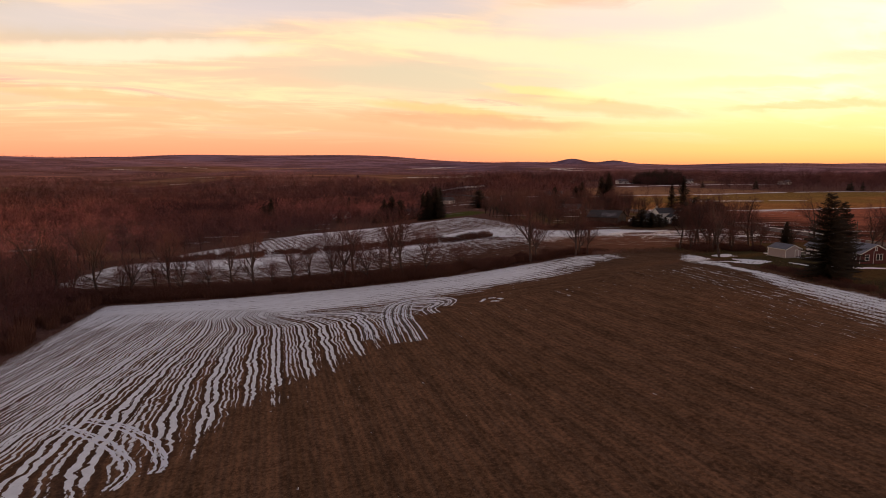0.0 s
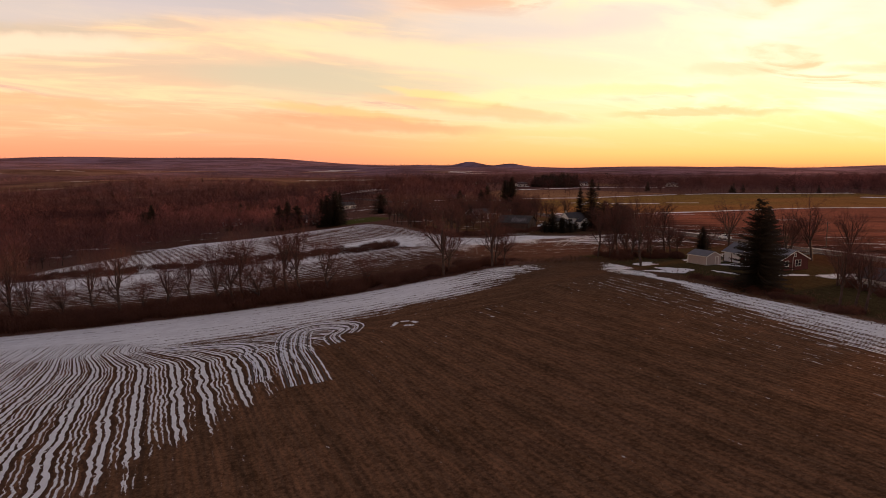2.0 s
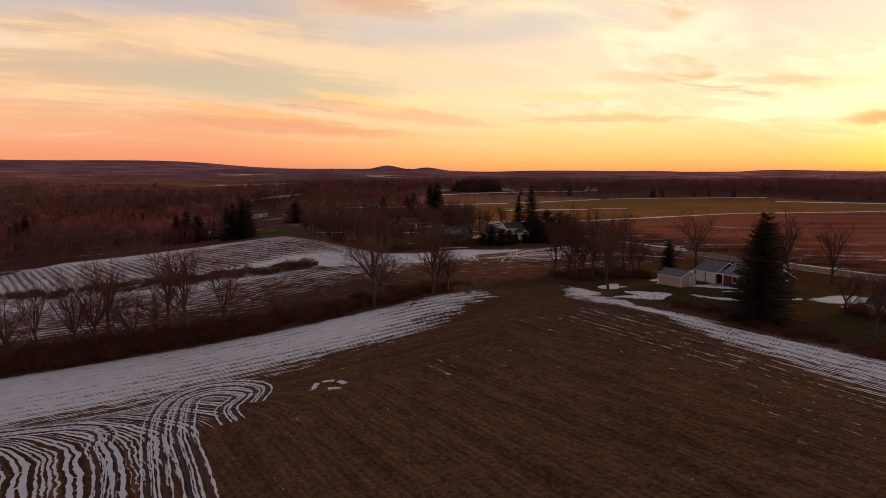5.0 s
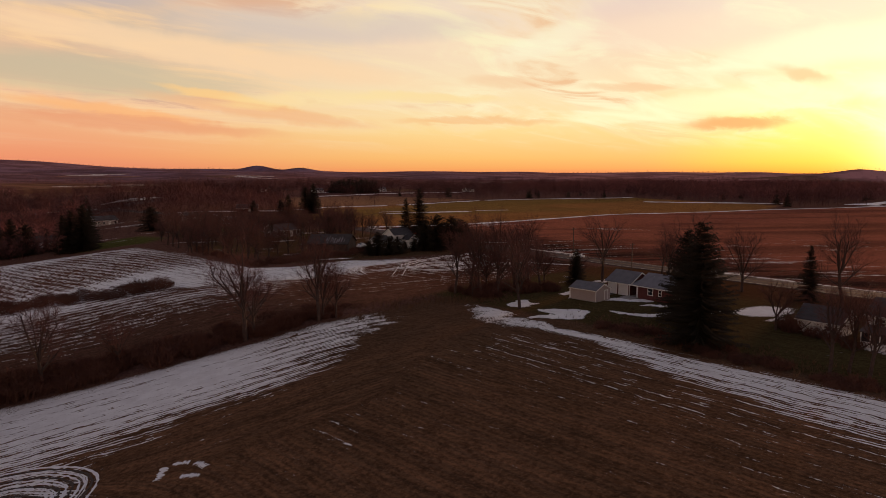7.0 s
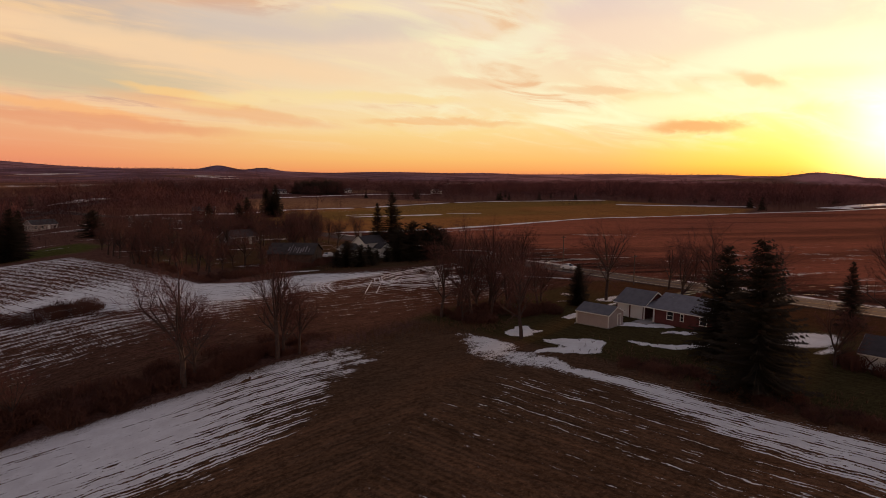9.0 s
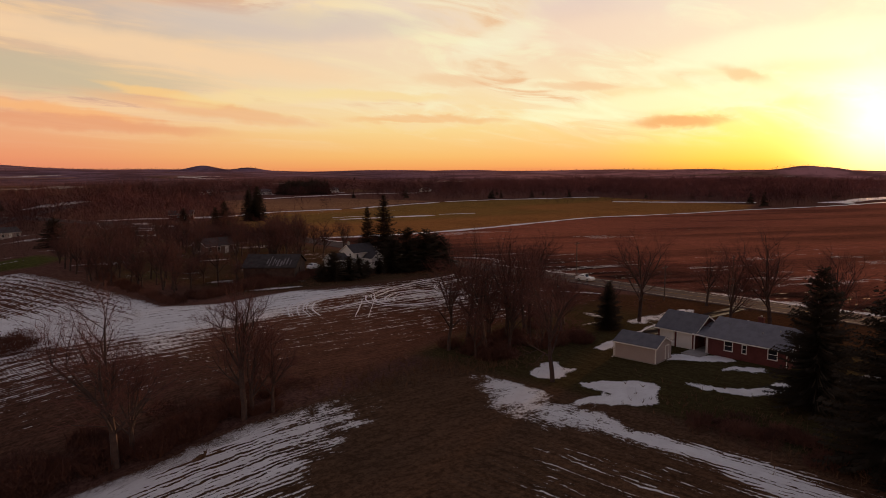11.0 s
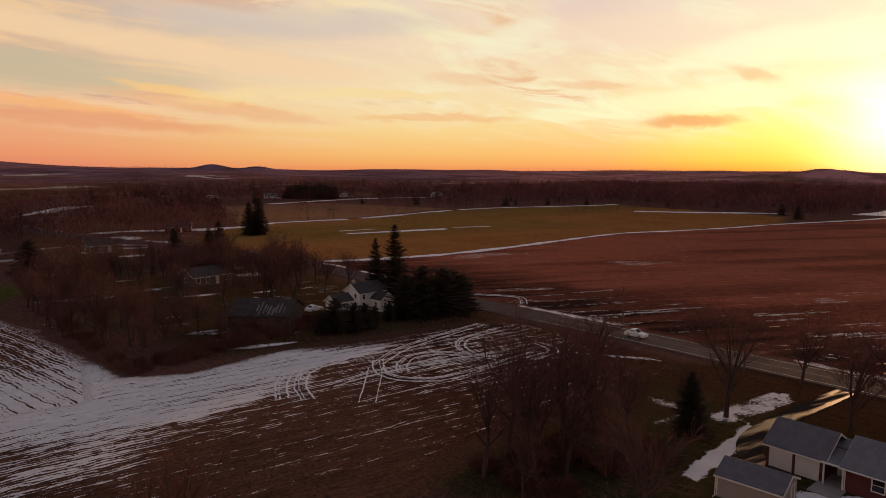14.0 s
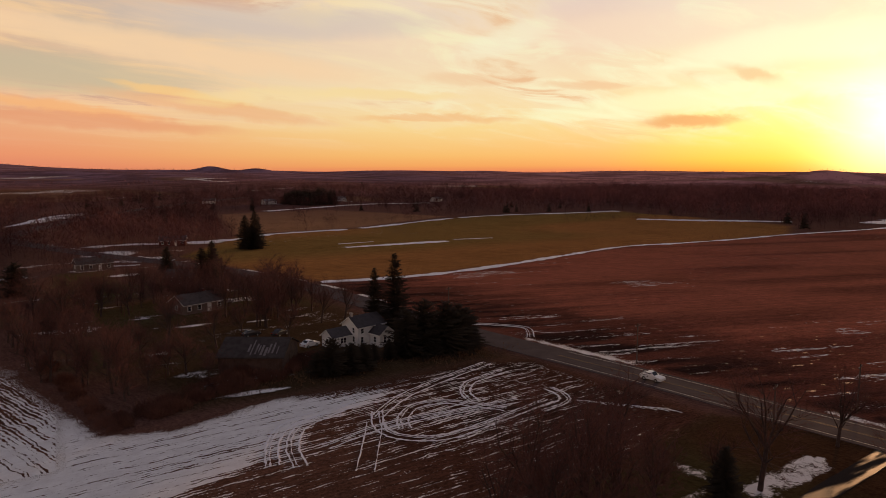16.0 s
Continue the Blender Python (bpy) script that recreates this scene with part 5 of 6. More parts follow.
# single bare trees round the farm and at the woods' edge
for n, poly, size, label, group in ((330, [(34, 236), (50, 233), (58, 254), (72, 264), (92, 288), (88, 330), (60, 345), (26, 320), (14, 300), (24, 262)], 0.85, "leafless tree in the brush round the farm", "farm woodland trees"),
                                    (90, [(-140, 140), (-86, 150), (-104, 166), (-114, 180), (-114, 215), (-94, 262), (-140, 260)], 0.9, "leafless tree at the edge of the woods", "woods-edge trees")):
    p = np.array(poly)
    while n > 0:
        x, y = rt.uniform(p[:, 0].min(), p[:, 0].max()), rt.uniform(p[:, 1].min(), p[:, 1].max())
        n -= 1
        if inside(np.array(x), np.array(y), poly, 0.5) > 0.5 and clearing(np.array(x), np.array(y)) < 0.5:
            set_tree(BARE[rt.randrange(5)], x, y, size * rt.uniform(0.7, 1.1), rnd=rt, label=label, group=group)

br = np.random.default_rng(91)
bx = br.uniform(-100, 16, 170)
brushwood("ditch_brush", np.stack([bx, np.interp(bx, BRUSH_X, BRUSH_Y) + br.uniform(-6, 6, 170), br.uniform(2.5, 4.5, 170), br.uniform(0.7, 2.2, 170)], -1), 92, "low reddish brush in the wet strip across the field")
by = br.uniform(100, 138, 60)
brushwood("lawn_edge_brush", np.stack([73 + (120 - by) * 0.12 + br.uniform(-2.5, 2.5, 60), by, br.uniform(1.6, 3.0, 60), br.uniform(0.5, 1.3, 60)], -1), 93, "low brown brush between the lawn and the field")
hx2 = br.uniform(-105, 42, 150)
brushwood("hedge_brush", np.stack([hx2, np.interp(hx2, [-82, -20, 24, 46], [154, 156, 158, 163]) + br.uniform(4, 11, 150), br.uniform(2.5, 4.5, 150), br.uniform(1.2, 3.2, 150) * np.interp(hx2, [-10, 12, 38], [1, 0.7, 0.35])], -1), 94,
          "bare brown brush filling the hedge between the fields")
fx2 = br.uniform(28, 74, 120)
brushwood("farm_brush", np.stack([fx2, np.interp(fx2, [28, 36, 60, 74], [262, 224, 234, 239]) + br.uniform(0.5, 9, 120), br.uniform(2, 4, 120), br.uniform(0.8, 2.2, 120)], -1), 95, "bare brush along the edge of the farm")
woodland("farm_woods", plot(900, 45, [(-8, 300), (30, 296), (40, 236), (74, 242), (100, 300), (84, 360), (62, 440), (20, 530), (-10, 530)], 8.5, 0.40), DARKWOOD, 63, 150, "dark leafless trees round the farms and lawns")
woodland("valley_woods", plot(5600, 45, [(-260, 165), (-110, 170), (-112, 215), (-90, 260), (-60, 306), (-8, 300), (-10, 530), (-320, 560)], 10.0, 0.20), LIT_WESTWOOD, 56, 110,
         "leafless reddish-brown woods below the fields, painted brighter as if lit", fat=1.5)
woodland("middle_woods", scatter(10500, 42, 430, 1300, -50, 58, 13.5, 0.08), TWIG, 52, 90, "leafless reddish-brown woods in the middle distance", fat=1.35)
woodland("east_woods", plot(4400, 46, [(445, 440), (470, 392), (520, 372), (640, 384), (900, 330), (1100, 600), (900, 1000), (500, 900), (455, 600), (520, 560), (470, 540)], 13.0, 0.02), HAZY_EASTWOOD, 57, 84, "dark leafless woods beyond the open fields, colour lightened for haze", fat=1.5)
woodland("far_woods", scatter(30000, 43, 1000, 4400, -50, 74, 6.5, 0.20), HAZE_TWIG, 53, 16, "far leafless woods towards the horizon, painted purple-brown for haze", fat=2.8)
woodland("far_conifers", scatter(900, 44, 430, 1500, -48, 66, 12.0, 0.62), NEEDLE, 54, 150, "dark conifers scattered through the bare woods", True)
woodland("conifer_stand", plot(500, 47, [(245, 840), (262, 790), (295, 800), (300, 850), (268, 872)], 17.0, 0.0), NEEDLE, 58, 130, "dark stand of conifers beyond the fields", True)
woodland("lawn_conifers", plot(160, 48, [(-10, 309), (-3, 306), (-3, 326), (-9, 331), (-52, 338), (-46, 332), (-12, 322)], 10.0, 0.2), NEEDLE, 59, 200, "dark conifers beside the far lawn", True)
side_rng = np.random.default_rng(61)
sx = side_rng.uniform(-150, -74, 1100)
sy = side_rng.uniform(20, 190, 1100)
okk = sx < np.interp(sy, [0, 60, 103, 152, 170, 190], [-92, -82, -77, -84, -100, -112])
woodland("side_woods", np.stack([sx, sy, side_rng.uniform(6, 11, 1100), side_rng.uniform(0, 0.5, 1100)], -1)[okk], TWIG, 55, 200, "leafless woods along the side of the field")
hr = np.random.default_rng(62)
hx = np.concatenate([hr.uniform(330, 470, 60), hr.uniform(180, 480, 40), hr.uniform(140, 420, 50)])
hy = np.concatenate([np.interp(hx[:60], [330, 400, 470], [470, 462, 396]), np.interp(hx[60:100], [180, 260, 333, 480], [328, 348, 341, 334]), np.interp(hx[100:], [140, 325, 420], [512, 572, 560])]) + hr.uniform(-4, 4, 150)
woodland("field_edge_trees", np.stack([hx, hy, np.concatenate([hr.uniform(4, 9, 60), hr.uniform(1.2, 3.0, 40), hr.uniform(4, 9, 50)]), hr.uniform(0, 0.5, 150)], -1), TWIG, 60, 90, "small bare trees and shrubs along the field edges")
woodland("valley_dark_trees", plot(1500, 64, [(-260, 165), (-110, 170), (-112, 215), (-90, 260), (-60, 306), (-8, 300), (-10, 530), (-320, 560)], 9.5, 0.40), DARKWOOD, 65, 170, "dark bare trees among the reddish woods")
woodland("valley_conifers", plot(130, 66, [(-260, 230), (-110, 230), (-90, 270), (-60, 312), (-12, 312), (-10, 530), (-320, 560)], 9.0, 0.52), NEEDLE, 67, 200, "dark conifers standing singly in the bare woods", True)
wr = np.random.default_rng(68)
wy = wr.uniform(15, 168, 260)
brushwood("side_brush", np.stack([np.interp(wy, [0, 60, 103, 152, 170], [-90, -80, -74, -82, -98]) - wr.uniform(0.5, 9, 260), wy, wr.uniform(2, 4.5, 260), wr.uniform(1.2, 4.0, 260)], -1), 69, "bare brown brush along the side of the field")

# ---- buildings ----


def slope_roof(bm, x0, x1, y0, y1, z0, rise, over=0.4, thick=0.14):
    """A gable roof with its ridge along x: two slabs with eaves."""
    my, half = (y0 + y1) / 2, (y1 - y0) / 2
    drop = rise / half * over
    for s in (-1, 1):
        ye, ze = my + s * (half + over), z0 - drop
        lo = [(x0 - over, ye, ze), (x1 + over, ye, ze), (x1 + over, my, z0 + rise), (x0 - over, my, z0 + rise)]
        vs = [bm.verts.new(p) for p in lo] + [bm.verts.new((p[0], p[1], p[2] + thick)) for p in lo]
        for f in ((3, 2, 1, 0), (4, 5, 6, 7), (0, 1, 5, 4), (1, 2, 6, 5), (2, 3, 7, 6), (3, 0, 4, 7)):
            bm.faces.new([vs[i] for i in (f if s < 0 else f[::-1])])


def gable_body(bm, x0, x1, y0, y1, z0, z1, rise):
    """Walls with gable ends, ridge along x."""
    my = (y0 + y1) / 2
    pts = [(x0, y0, z0), (x1, y0, z0), (x1, y1, z0), (x0, y1, z0), (x0, y0, z1), (x1, y0, z1), (x1, y1, z1), (x0, y1, z1), (x0, my, z1 + rise), (x1, my, z1 + rise)]
    v = [bm.verts.new(p) for p in pts]
    for f in ((0, 1, 5, 4), (2, 3, 7, 6), (1, 2, 6, 9, 5), (3, 0, 4, 8, 7), (4, 5, 9, 8), (6, 7, 8, 9), (3, 2, 1, 0)):
        bm.faces.new([v[i] for i in f])


def turned(bm):
    """Swap x and y, for a ridge along y."""
    for v in bm.verts:
        v.co.x, v.co.y = v.co.y, v.co.x
    bmesh.ops.reverse_faces(bm, faces=bm.faces)
    return bm


def wall_box(side, plane, u0, u1, z0, z1, d0, d1):
    """The extents of a slab on a wall that faces side ('x-', 'x+', 'y-', 'y+'), between depths d0 and d1 outwards from it."""
    s = -1 if side[1] == "-" else 1
    a, b = sorted((plane + s * d0, plane + s * d1))
    return (u0, u1, a, b, z0, z1) if side[0] == "y" else (a, b, u0, u1, z0, z1)


def window(parent, side, plane, u, z, wd, ht, name="window", mullion=False):
    """A framed window proud of a wall: u is its middle along the wall, z its sill."""
    t = 0.10
    bars = [(u - wd / 2 - t, u + wd / 2 + t, z + ht, z + ht + t, -0.02, 0.06), (u - wd / 2 - t, u + wd / 2 + t, z - t, z, -0.02, 0.10),
            (u - wd / 2 - t, u - wd / 2, z, z + ht, -0.02, 0.06), (u + wd / 2, u + wd / 2 + t, z, z + ht, -0.02, 0.06),
            (u - wd / 2, u + wd / 2, z + ht / 2 - 0.03, z + ht / 2 + 0.03, 0.014, 0.045)]
    if mullion:
        bars.append((u - 0.05, u + 0.05, z, z + ht, 0.014, 0.05))
    win = part(name, boxes(*[wall_box(side, plane, *b) for b in bars]), TRIM, parent)
    part("pane", boxes(wall_box(side, plane, u - wd / 2, u + wd / 2, z, z + ht, -0.03, 0.012)), GLASS, win)
    return win


def door(parent, side, plane, u, wd, ht, material, name="door", panels=0, frame_m=None):
    d = part(name, boxes(wall_box(side, plane, u - wd / 2, u + wd / 2, 0.02, ht, -0.02, 0.05)), material, parent)
    part("door_frame", boxes(wall_box(side, plane, u - wd / 2 - 0.12, u - wd / 2, 0.0, ht + 0.12, -0.02, 0.08), wall_box(side, plane, u + wd / 2, u + wd / 2 + 0.12, 0.0, ht + 0.12, -0.02, 0.08),
                             wall_box(side, plane, u - wd / 2, u + wd / 2, ht, ht + 0.12, -0.02, 0.08)), frame_m or TRIM, d)
    for i in range(panels):
        z0 = 0.06 + i * (ht - 0.06) / panels
        part("door_panel", boxes(wall_box(side, plane, u - wd / 2 + 0.05, u + wd / 2 - 0.05, z0 + 0.02, z0 + (ht - 0.06) / panels - 0.03, 0.04, 0.075)), material, d)
    return d


def gable_block(e, x0, x1, y0, y1, wall, rise, wall_m, roof_m, over=0.35, along_y=False, trim=True):
    """One gabled volume of a house: walls, roof, white barge boards."""
    bm = bmesh.new()
    q = (y0, y1, x0, x1) if along_y else (x0, x1, y0, y1)
    gable_body(bm, *q, -0.3, wall, rise)
    part("wall", turned(bm) if along_y else bm, wall_m, e)
    bm = bmesh.new()
    slope_roof(bm, *q, wall + 0.02, rise, over)
    roof = part("roof", turned(bm) if along_y else bm, roof_m, e)
    if trim:
        half, my = (q[3] - q[2]) / 2, (q[2] + q[3]) / 2
        for xe in (q[0] - over - 0.03, q[1] + over):
            for s in (-1, 1):
                bm = bmesh.new()
                a = [(my + s * (half + over), wall - rise / half * over - 0.10), (my, wall + rise - 0.10), (my, wall + rise + 0.11), (my + s * (half + over), wall - rise / half * over + 0.11)]
                lo = [bm.verts.new((xe, p[0], p[1])) for p in a]
                hi = [bm.verts.new((xe + 0.03, p[0], p[1])) for p in a]
                bm.faces.new(lo[::-1])
                bm.faces.new(hi)
                for i in range(4):
                    bm.faces.new((lo[i], lo[(i + 1) % 4], hi[(i + 1) % 4], hi[i]))
                bmesh.ops.recalc_face_normals(bm, faces=bm.faces)
                part("barge_board", turned(bm) if along_y else bm, TRIM, roof)
        for s in (-1, 1):
            ye, ze = my + s * (half + over), wall - rise / half * over
            g = boxes((q[0] - over, q[1] + over, min(ye, ye + s * 0.1), max(ye, ye + s * 0.1), ze - 0.02, ze + 0.10))
            part("gutter", turned(g) if along_y else g, TRIM, roof)
    return roof


def chimney(parent, x, y, z0, z1, wd, material):
    c = part("chimney", boxes((x - wd / 2, x + wd / 2, y - wd / 2, y + wd / 2, z0, z1), (x - wd / 2 - 0.06, x + wd / 2 + 0.06, y - wd / 2 - 0.06, y + wd / 2 + 0.06, z1 - 0.18, z1)), material, parent)
    part("flue", boxes((x - 0.1, x + 0.1, y - 0.1, y + 0.1, z1, z1 + 0.2)), CONCRETE, c)
    return c


# the ranch house: main part, porch, garage in one line along the road; +y of its own is the field side
ranch = thing("ranch_house", 95.0, 147.2, 99.8, label="long red ranch house with grey shingle roof and white garage doors", category="house")
gable_block(ranch, -5.0, 5.0, -3.75, 3.75, 2.4, 1.8, BRICKRED, SHINGLE)
gable_block(ranch, 6.9, 12.2, -2.9, 3.5, 2.35, 1.75, BRICKRED, SHINGLE)
bm = bmesh.new()
for p in ((4.6, -1.5, 3.25), (7.0, -1.5, 3.25), (7.0, 3.9, 2.32), (4.6, 3.9, 2.32)):
    bm.verts.new(p)
bm.verts.ensure_lookup_table()
top = bm.faces.new(bm.verts)
ext = bmesh.ops.extrude_face_region(bm, geom=[top])
bmesh.ops.translate(bm, vec=(0, 0, -0.12), verts=[g for g in ext["geom"] if isinstance(g, bmesh.types.BMVert)])
bmesh.ops.recalc_face_normals(bm, faces=bm.faces)
part("porch_roof", bm, SHINGLE, ranch)
part("porch_wall", boxes((5.0, 6.9, 0.6, 0.75, -0.2, 2.9)), BRICKRED, ranch)
for u in (5.08, 6.75):
    part("porch_post", boxes((u - 0.07, u + 0.07, 3.68, 3.82, 0.0, 2.3)), TRIM, ranch)
part("porch_fascia", boxes((4.7, 7.0, 3.86, 3.94, 2.16, 2.34)), TRIM, ranch)
part("patio", boxes((4.7, 7.3, 0.8, 6.2, -0.15, 0.10)), CONCRETE, ranch, "grey concrete patio slab")
window(ranch, "y+", 3.75, 2.2, 0.95, 0.95, 1.15)
window(ranch, "y+", 3.75, 0.2, 1.0, 0.45, 1.0)
window(ranch, "y+", 3.75, -3.2, 0.95, 1.0, 1.15)
window(ranch, "x-", -5.0, -0.9, 0.9, 1.5, 1.2, mullion=True)
window(ranch, "x-", -5.0, 2.2, 0.9, 0.9, 1.1)
window(ranch, "x-", -5.0, 0.0, 3.0, 0.45, 0.6)
for u in (8.3, 10.8):
    door(ranch, "y+", 3.5, u, 1.95, 2.0, WHITE, "garage_door", 4)
door(ranch, "y+", 0.75, 5.95, 0.85, 2.0, WHITE)
part("downspout", boxes((4.86, 4.94, 3.78, 3.86, 0.0, 2.2), (4.86, 4.94, 3.78, 4.1, 0.0, 0.08)), TRIM, ranch)
part("downspout", boxes((-4.9, -4.82, 3.78, 3.86, 0.0, 2.2)), TRIM, ranch)
part("downspout", boxes((-5.1, -5.02, 0.55, 0.63, 0.0, 2.9)), TRIM, ranch)
chimney(ranch, 0.5, -1.6, 3.3, 4.75, 0.6, BRICKRED)
for u, v in ((3.3, 1.2), (-1.2, 1.9), (-3.0, 1.1)):
    part("roof_vent", boxes((u - 0.06, u + 0.06, v - 0.06, v + 0.06, 4.2 - v * 0.48, 4.55 - v * 0.48)), METAL, ranch)
bm = bmesh.new()
gable_body(bm, -0.7, 0.7, -0.7, 0.7, 0.0, 0.35, 0.5)
dorm = part("roof_dormer", bm, WHITE, ranch, "small white gabled dormer")
dorm.matrix_local = pose(2.6, -1.9, 3.0, 0, 0, 90)

shed = thing("garden_shed", 82.3, 154.9, 105, label="cream-sided garden shed with a grey shingle roof", category="shed")
gable_block(shed, -2.75, 2.75, -2.2, 2.2, 2.05, 0.95, CREAM, SHINGLE, 0.22)
part("foundation", boxes((-2.85, 2.85, -2.3, 2.3, -0.2, 0.12)), CONCRETE, shed)
part("corner_board", boxes((-2.80, -2.68, 2.12, 2.24, 0.0, 2.0)), TRIM, shed)
part("corner_board", boxes((2.68, 2.80, 2.12, 2.24, 0.0, 2.0)), TRIM, shed)
part("downspout", boxes((2.85, 2.92, 2.2, 2.28, 0.0, 1.95), (2.85, 2.92, 2.2, 2.7, 0.0, 0.07)), TRIM, shed)
door(shed, "x-", -2.75, -0.9, 0.8, 1.8, CREAM)
for i in range(8):
    part("siding_board", boxes(wall_box("y+", 2.2, -2.68, 2.68, 0.16 + i * 0.23, 0.36 + i * 0.23, 0.0, 0.02 + 0.004 * (i % 2))), CREAM, shed)

# the white house and its low garage, further along the road
white_house = thing("white_house", 98.6, 108.4, 99.8, label="white two-storey house with dark roof and glazed porch", category="house")
gable_block(white_house, -6.5, 5.2, -3.5, 3.8, 4.1, 1.7, WHITE, DARKROOF)
for u in (3.4, 1.0, -1.5, -4.0):
    window(white_house, "y+", 3.8, u, 2.75, 0.75, 0.85)
for u in (-0.2, -2.8):
    window(white_house, "y+", 3.8, u, 0.9, 0.8, 1.1)
window(white_house, "x+", 5.2, 0.0, 2.7, 0.8, 1.0)
window(white_house, "x+", 5.2, 2.2, 2.7, 0.8, 1.0)
porch = part("glazed_porch", boxes((1.6, 5.0, 3.84, 6.0, -0.2, 0.85), (1.6, 5.0, 3.84, 6.0, 2.0, 2.15)), WHITE, white_house)
for u in (1.65, 2.75, 3.85, 4.95):
    part("porch_post", boxes((u - 0.06, u + 0.06, 5.9, 6.02, 0.85, 2.0)), TRIM, porch)
for u in (2.2, 3.3, 4.4):
    part("porch_pane", boxes((u - 0.49, u + 0.49, 5.93, 5.97, 0.85, 2.0)), GLASS, porch)
for v in (4.4, 5.4):
    part("porch_pane", boxes((4.93, 4.97, v - 0.48, v + 0.48, 0.85, 2.0)), GLASS, porch)
bm = bmesh.new()
for p in ((1.4, 3.85, 2.75), (5.2, 3.85, 2.75), (5.2, 6.2, 2.15), (1.4, 6.2, 2.15)):
    bm.verts.new(p)
bm.verts.ensure_lookup_table()
ext = bmesh.ops.extrude_face_region(bm, geom=[bm.faces.new(bm.verts)])
bmesh.ops.translate(bm, vec=(0, 0, -0.1), verts=[g for g in ext["geom"] if isinstance(g, bmesh.types.BMVert)])
bmesh.ops.recalc_face_normals(bm, faces=bm.faces)
part("porch_roof", bm, DARKROOF, white_house)
chimney(white_house, -1.0, 0.3, 5.3, 6.6, 0.6, BRICKRED)

garage = thing("garage", 96.1, 119.6, 99.8, label="low white garage with a dark hipped-looking roof and cross-braced door", category="garage")
gable_block(garage, -2.9, 2.9, -2.5, 2.5, 1.9, 1.7, WHITE, DARKROOF, 0.3)
d = door(garage, "y+", 2.5, 1.7, 1.5, 1.6, WHITE, "barn_door")
bm = bmesh.new()
for a, b in (((0.98, 0.1), (2.42, 1.55)), ((2.42, 0.1), (0.98, 1.55))):
    v = Vector((b[0] - a[0], 0, b[1] - a[1])).normalized()
    n = Vector((-v.z, 0, v.x)) * 0.06
    vs = [Vector((p[0], y, p[1])) + s * n for y in (2.555, 2.60) for p, s in ((a, -1), (b, -1), (b, 1), (a, 1))]
    vs = [bm.verts.new(p) for p in vs]
    for f in ((0, 1, 2, 3), (7, 6, 5, 4), (0, 4, 5, 1), (1, 5, 6, 2), (2, 6, 7, 3), (3, 7, 4, 0)):
        bm.faces.new([vs[i] for i in f])
bmesh.ops.recalc_face_normals(bm, faces=bm.faces)
part("cross_brace", bm, BARNWOOD, d, "dark cross brace")
window(garage, "y+", 2.5, -1.2, 0.7, 0.8, 0.6)

# the farmhouse
farmhouse = thing("farmhouse", 85.7, 251.4, 14, label="white two-storey farmhouse with dark roof and low wings", category="house")
gable_block(farmhouse, -3.5, 3.5, -2.75, 2.75, 3.95, 1.75, WHITE, DARKROOF, 0.3)
gable_block(farmhouse, -0.6, 3.2, -6.2, -2.4, 2.6, 1.4, WHITE, DARKROOF, 0.3, along_y=True)
gable_block(farmhouse, -8.2, -3.3, -0.6, 3.2, 2.3, 1.3, WHITE, DARKROOF, 0.3)
for u in (-1.3, 1.3):
    window(farmhouse, "x-", -3.5, u, 2.7, 0.65, 0.95)
window(farmhouse, "x-", -3.5, -1.3, 0.8, 0.7, 1.1)
window(farmhouse, "y-", -2.75, -2.4, 2.6, 0.65, 0.95)
window(farmhouse, "y-", -2.75, -2.5, 0.7, 0.7, 1.15)
window(farmhouse, "y-", -6.2, 0.7, 0.8, 0.6, 1.1)
window(farmhouse, "y-", -6.2, 1.8, 0.8, 0.6, 1.1)
window(farmhouse, "y-", -6.2, 1.3, 2.75, 0.35, 0.5)
window(farmhouse, "x-", -0.6, -4.6, 0.8, 0.7, 1.1)
window(farmhouse, "x-", -8.2, 1.3, 0.8, 0.7, 1.0)
window(farmhouse, "y-", -0.6, -5.6, 0.8, 1.3, 1.0, mullion=True)
door(farmhouse, "y-", -2.75, -1.2, 0.85, 2.0, TRIM)
chimney(farmhouse, -3.0, 0.0, 5.2, 6.5, 0.5, CONCRETE)

def boxes_from(quad, thick):
    """A thin slab on a sloping quad."""
    bm = bmesh.new()
    vs = [bm.verts.new(p) for p in quad] + [bm.verts.new((p[0], p[1], p[2] + thick)) for p in quad]
    for f in ((3, 2, 1, 0), (4, 5, 6, 7), (0, 1, 5, 4), (1, 2, 6, 5), (2, 3, 7, 6), (3, 0, 4, 7)):
        bm.faces.new([vs[i] for i in f])
    return bm


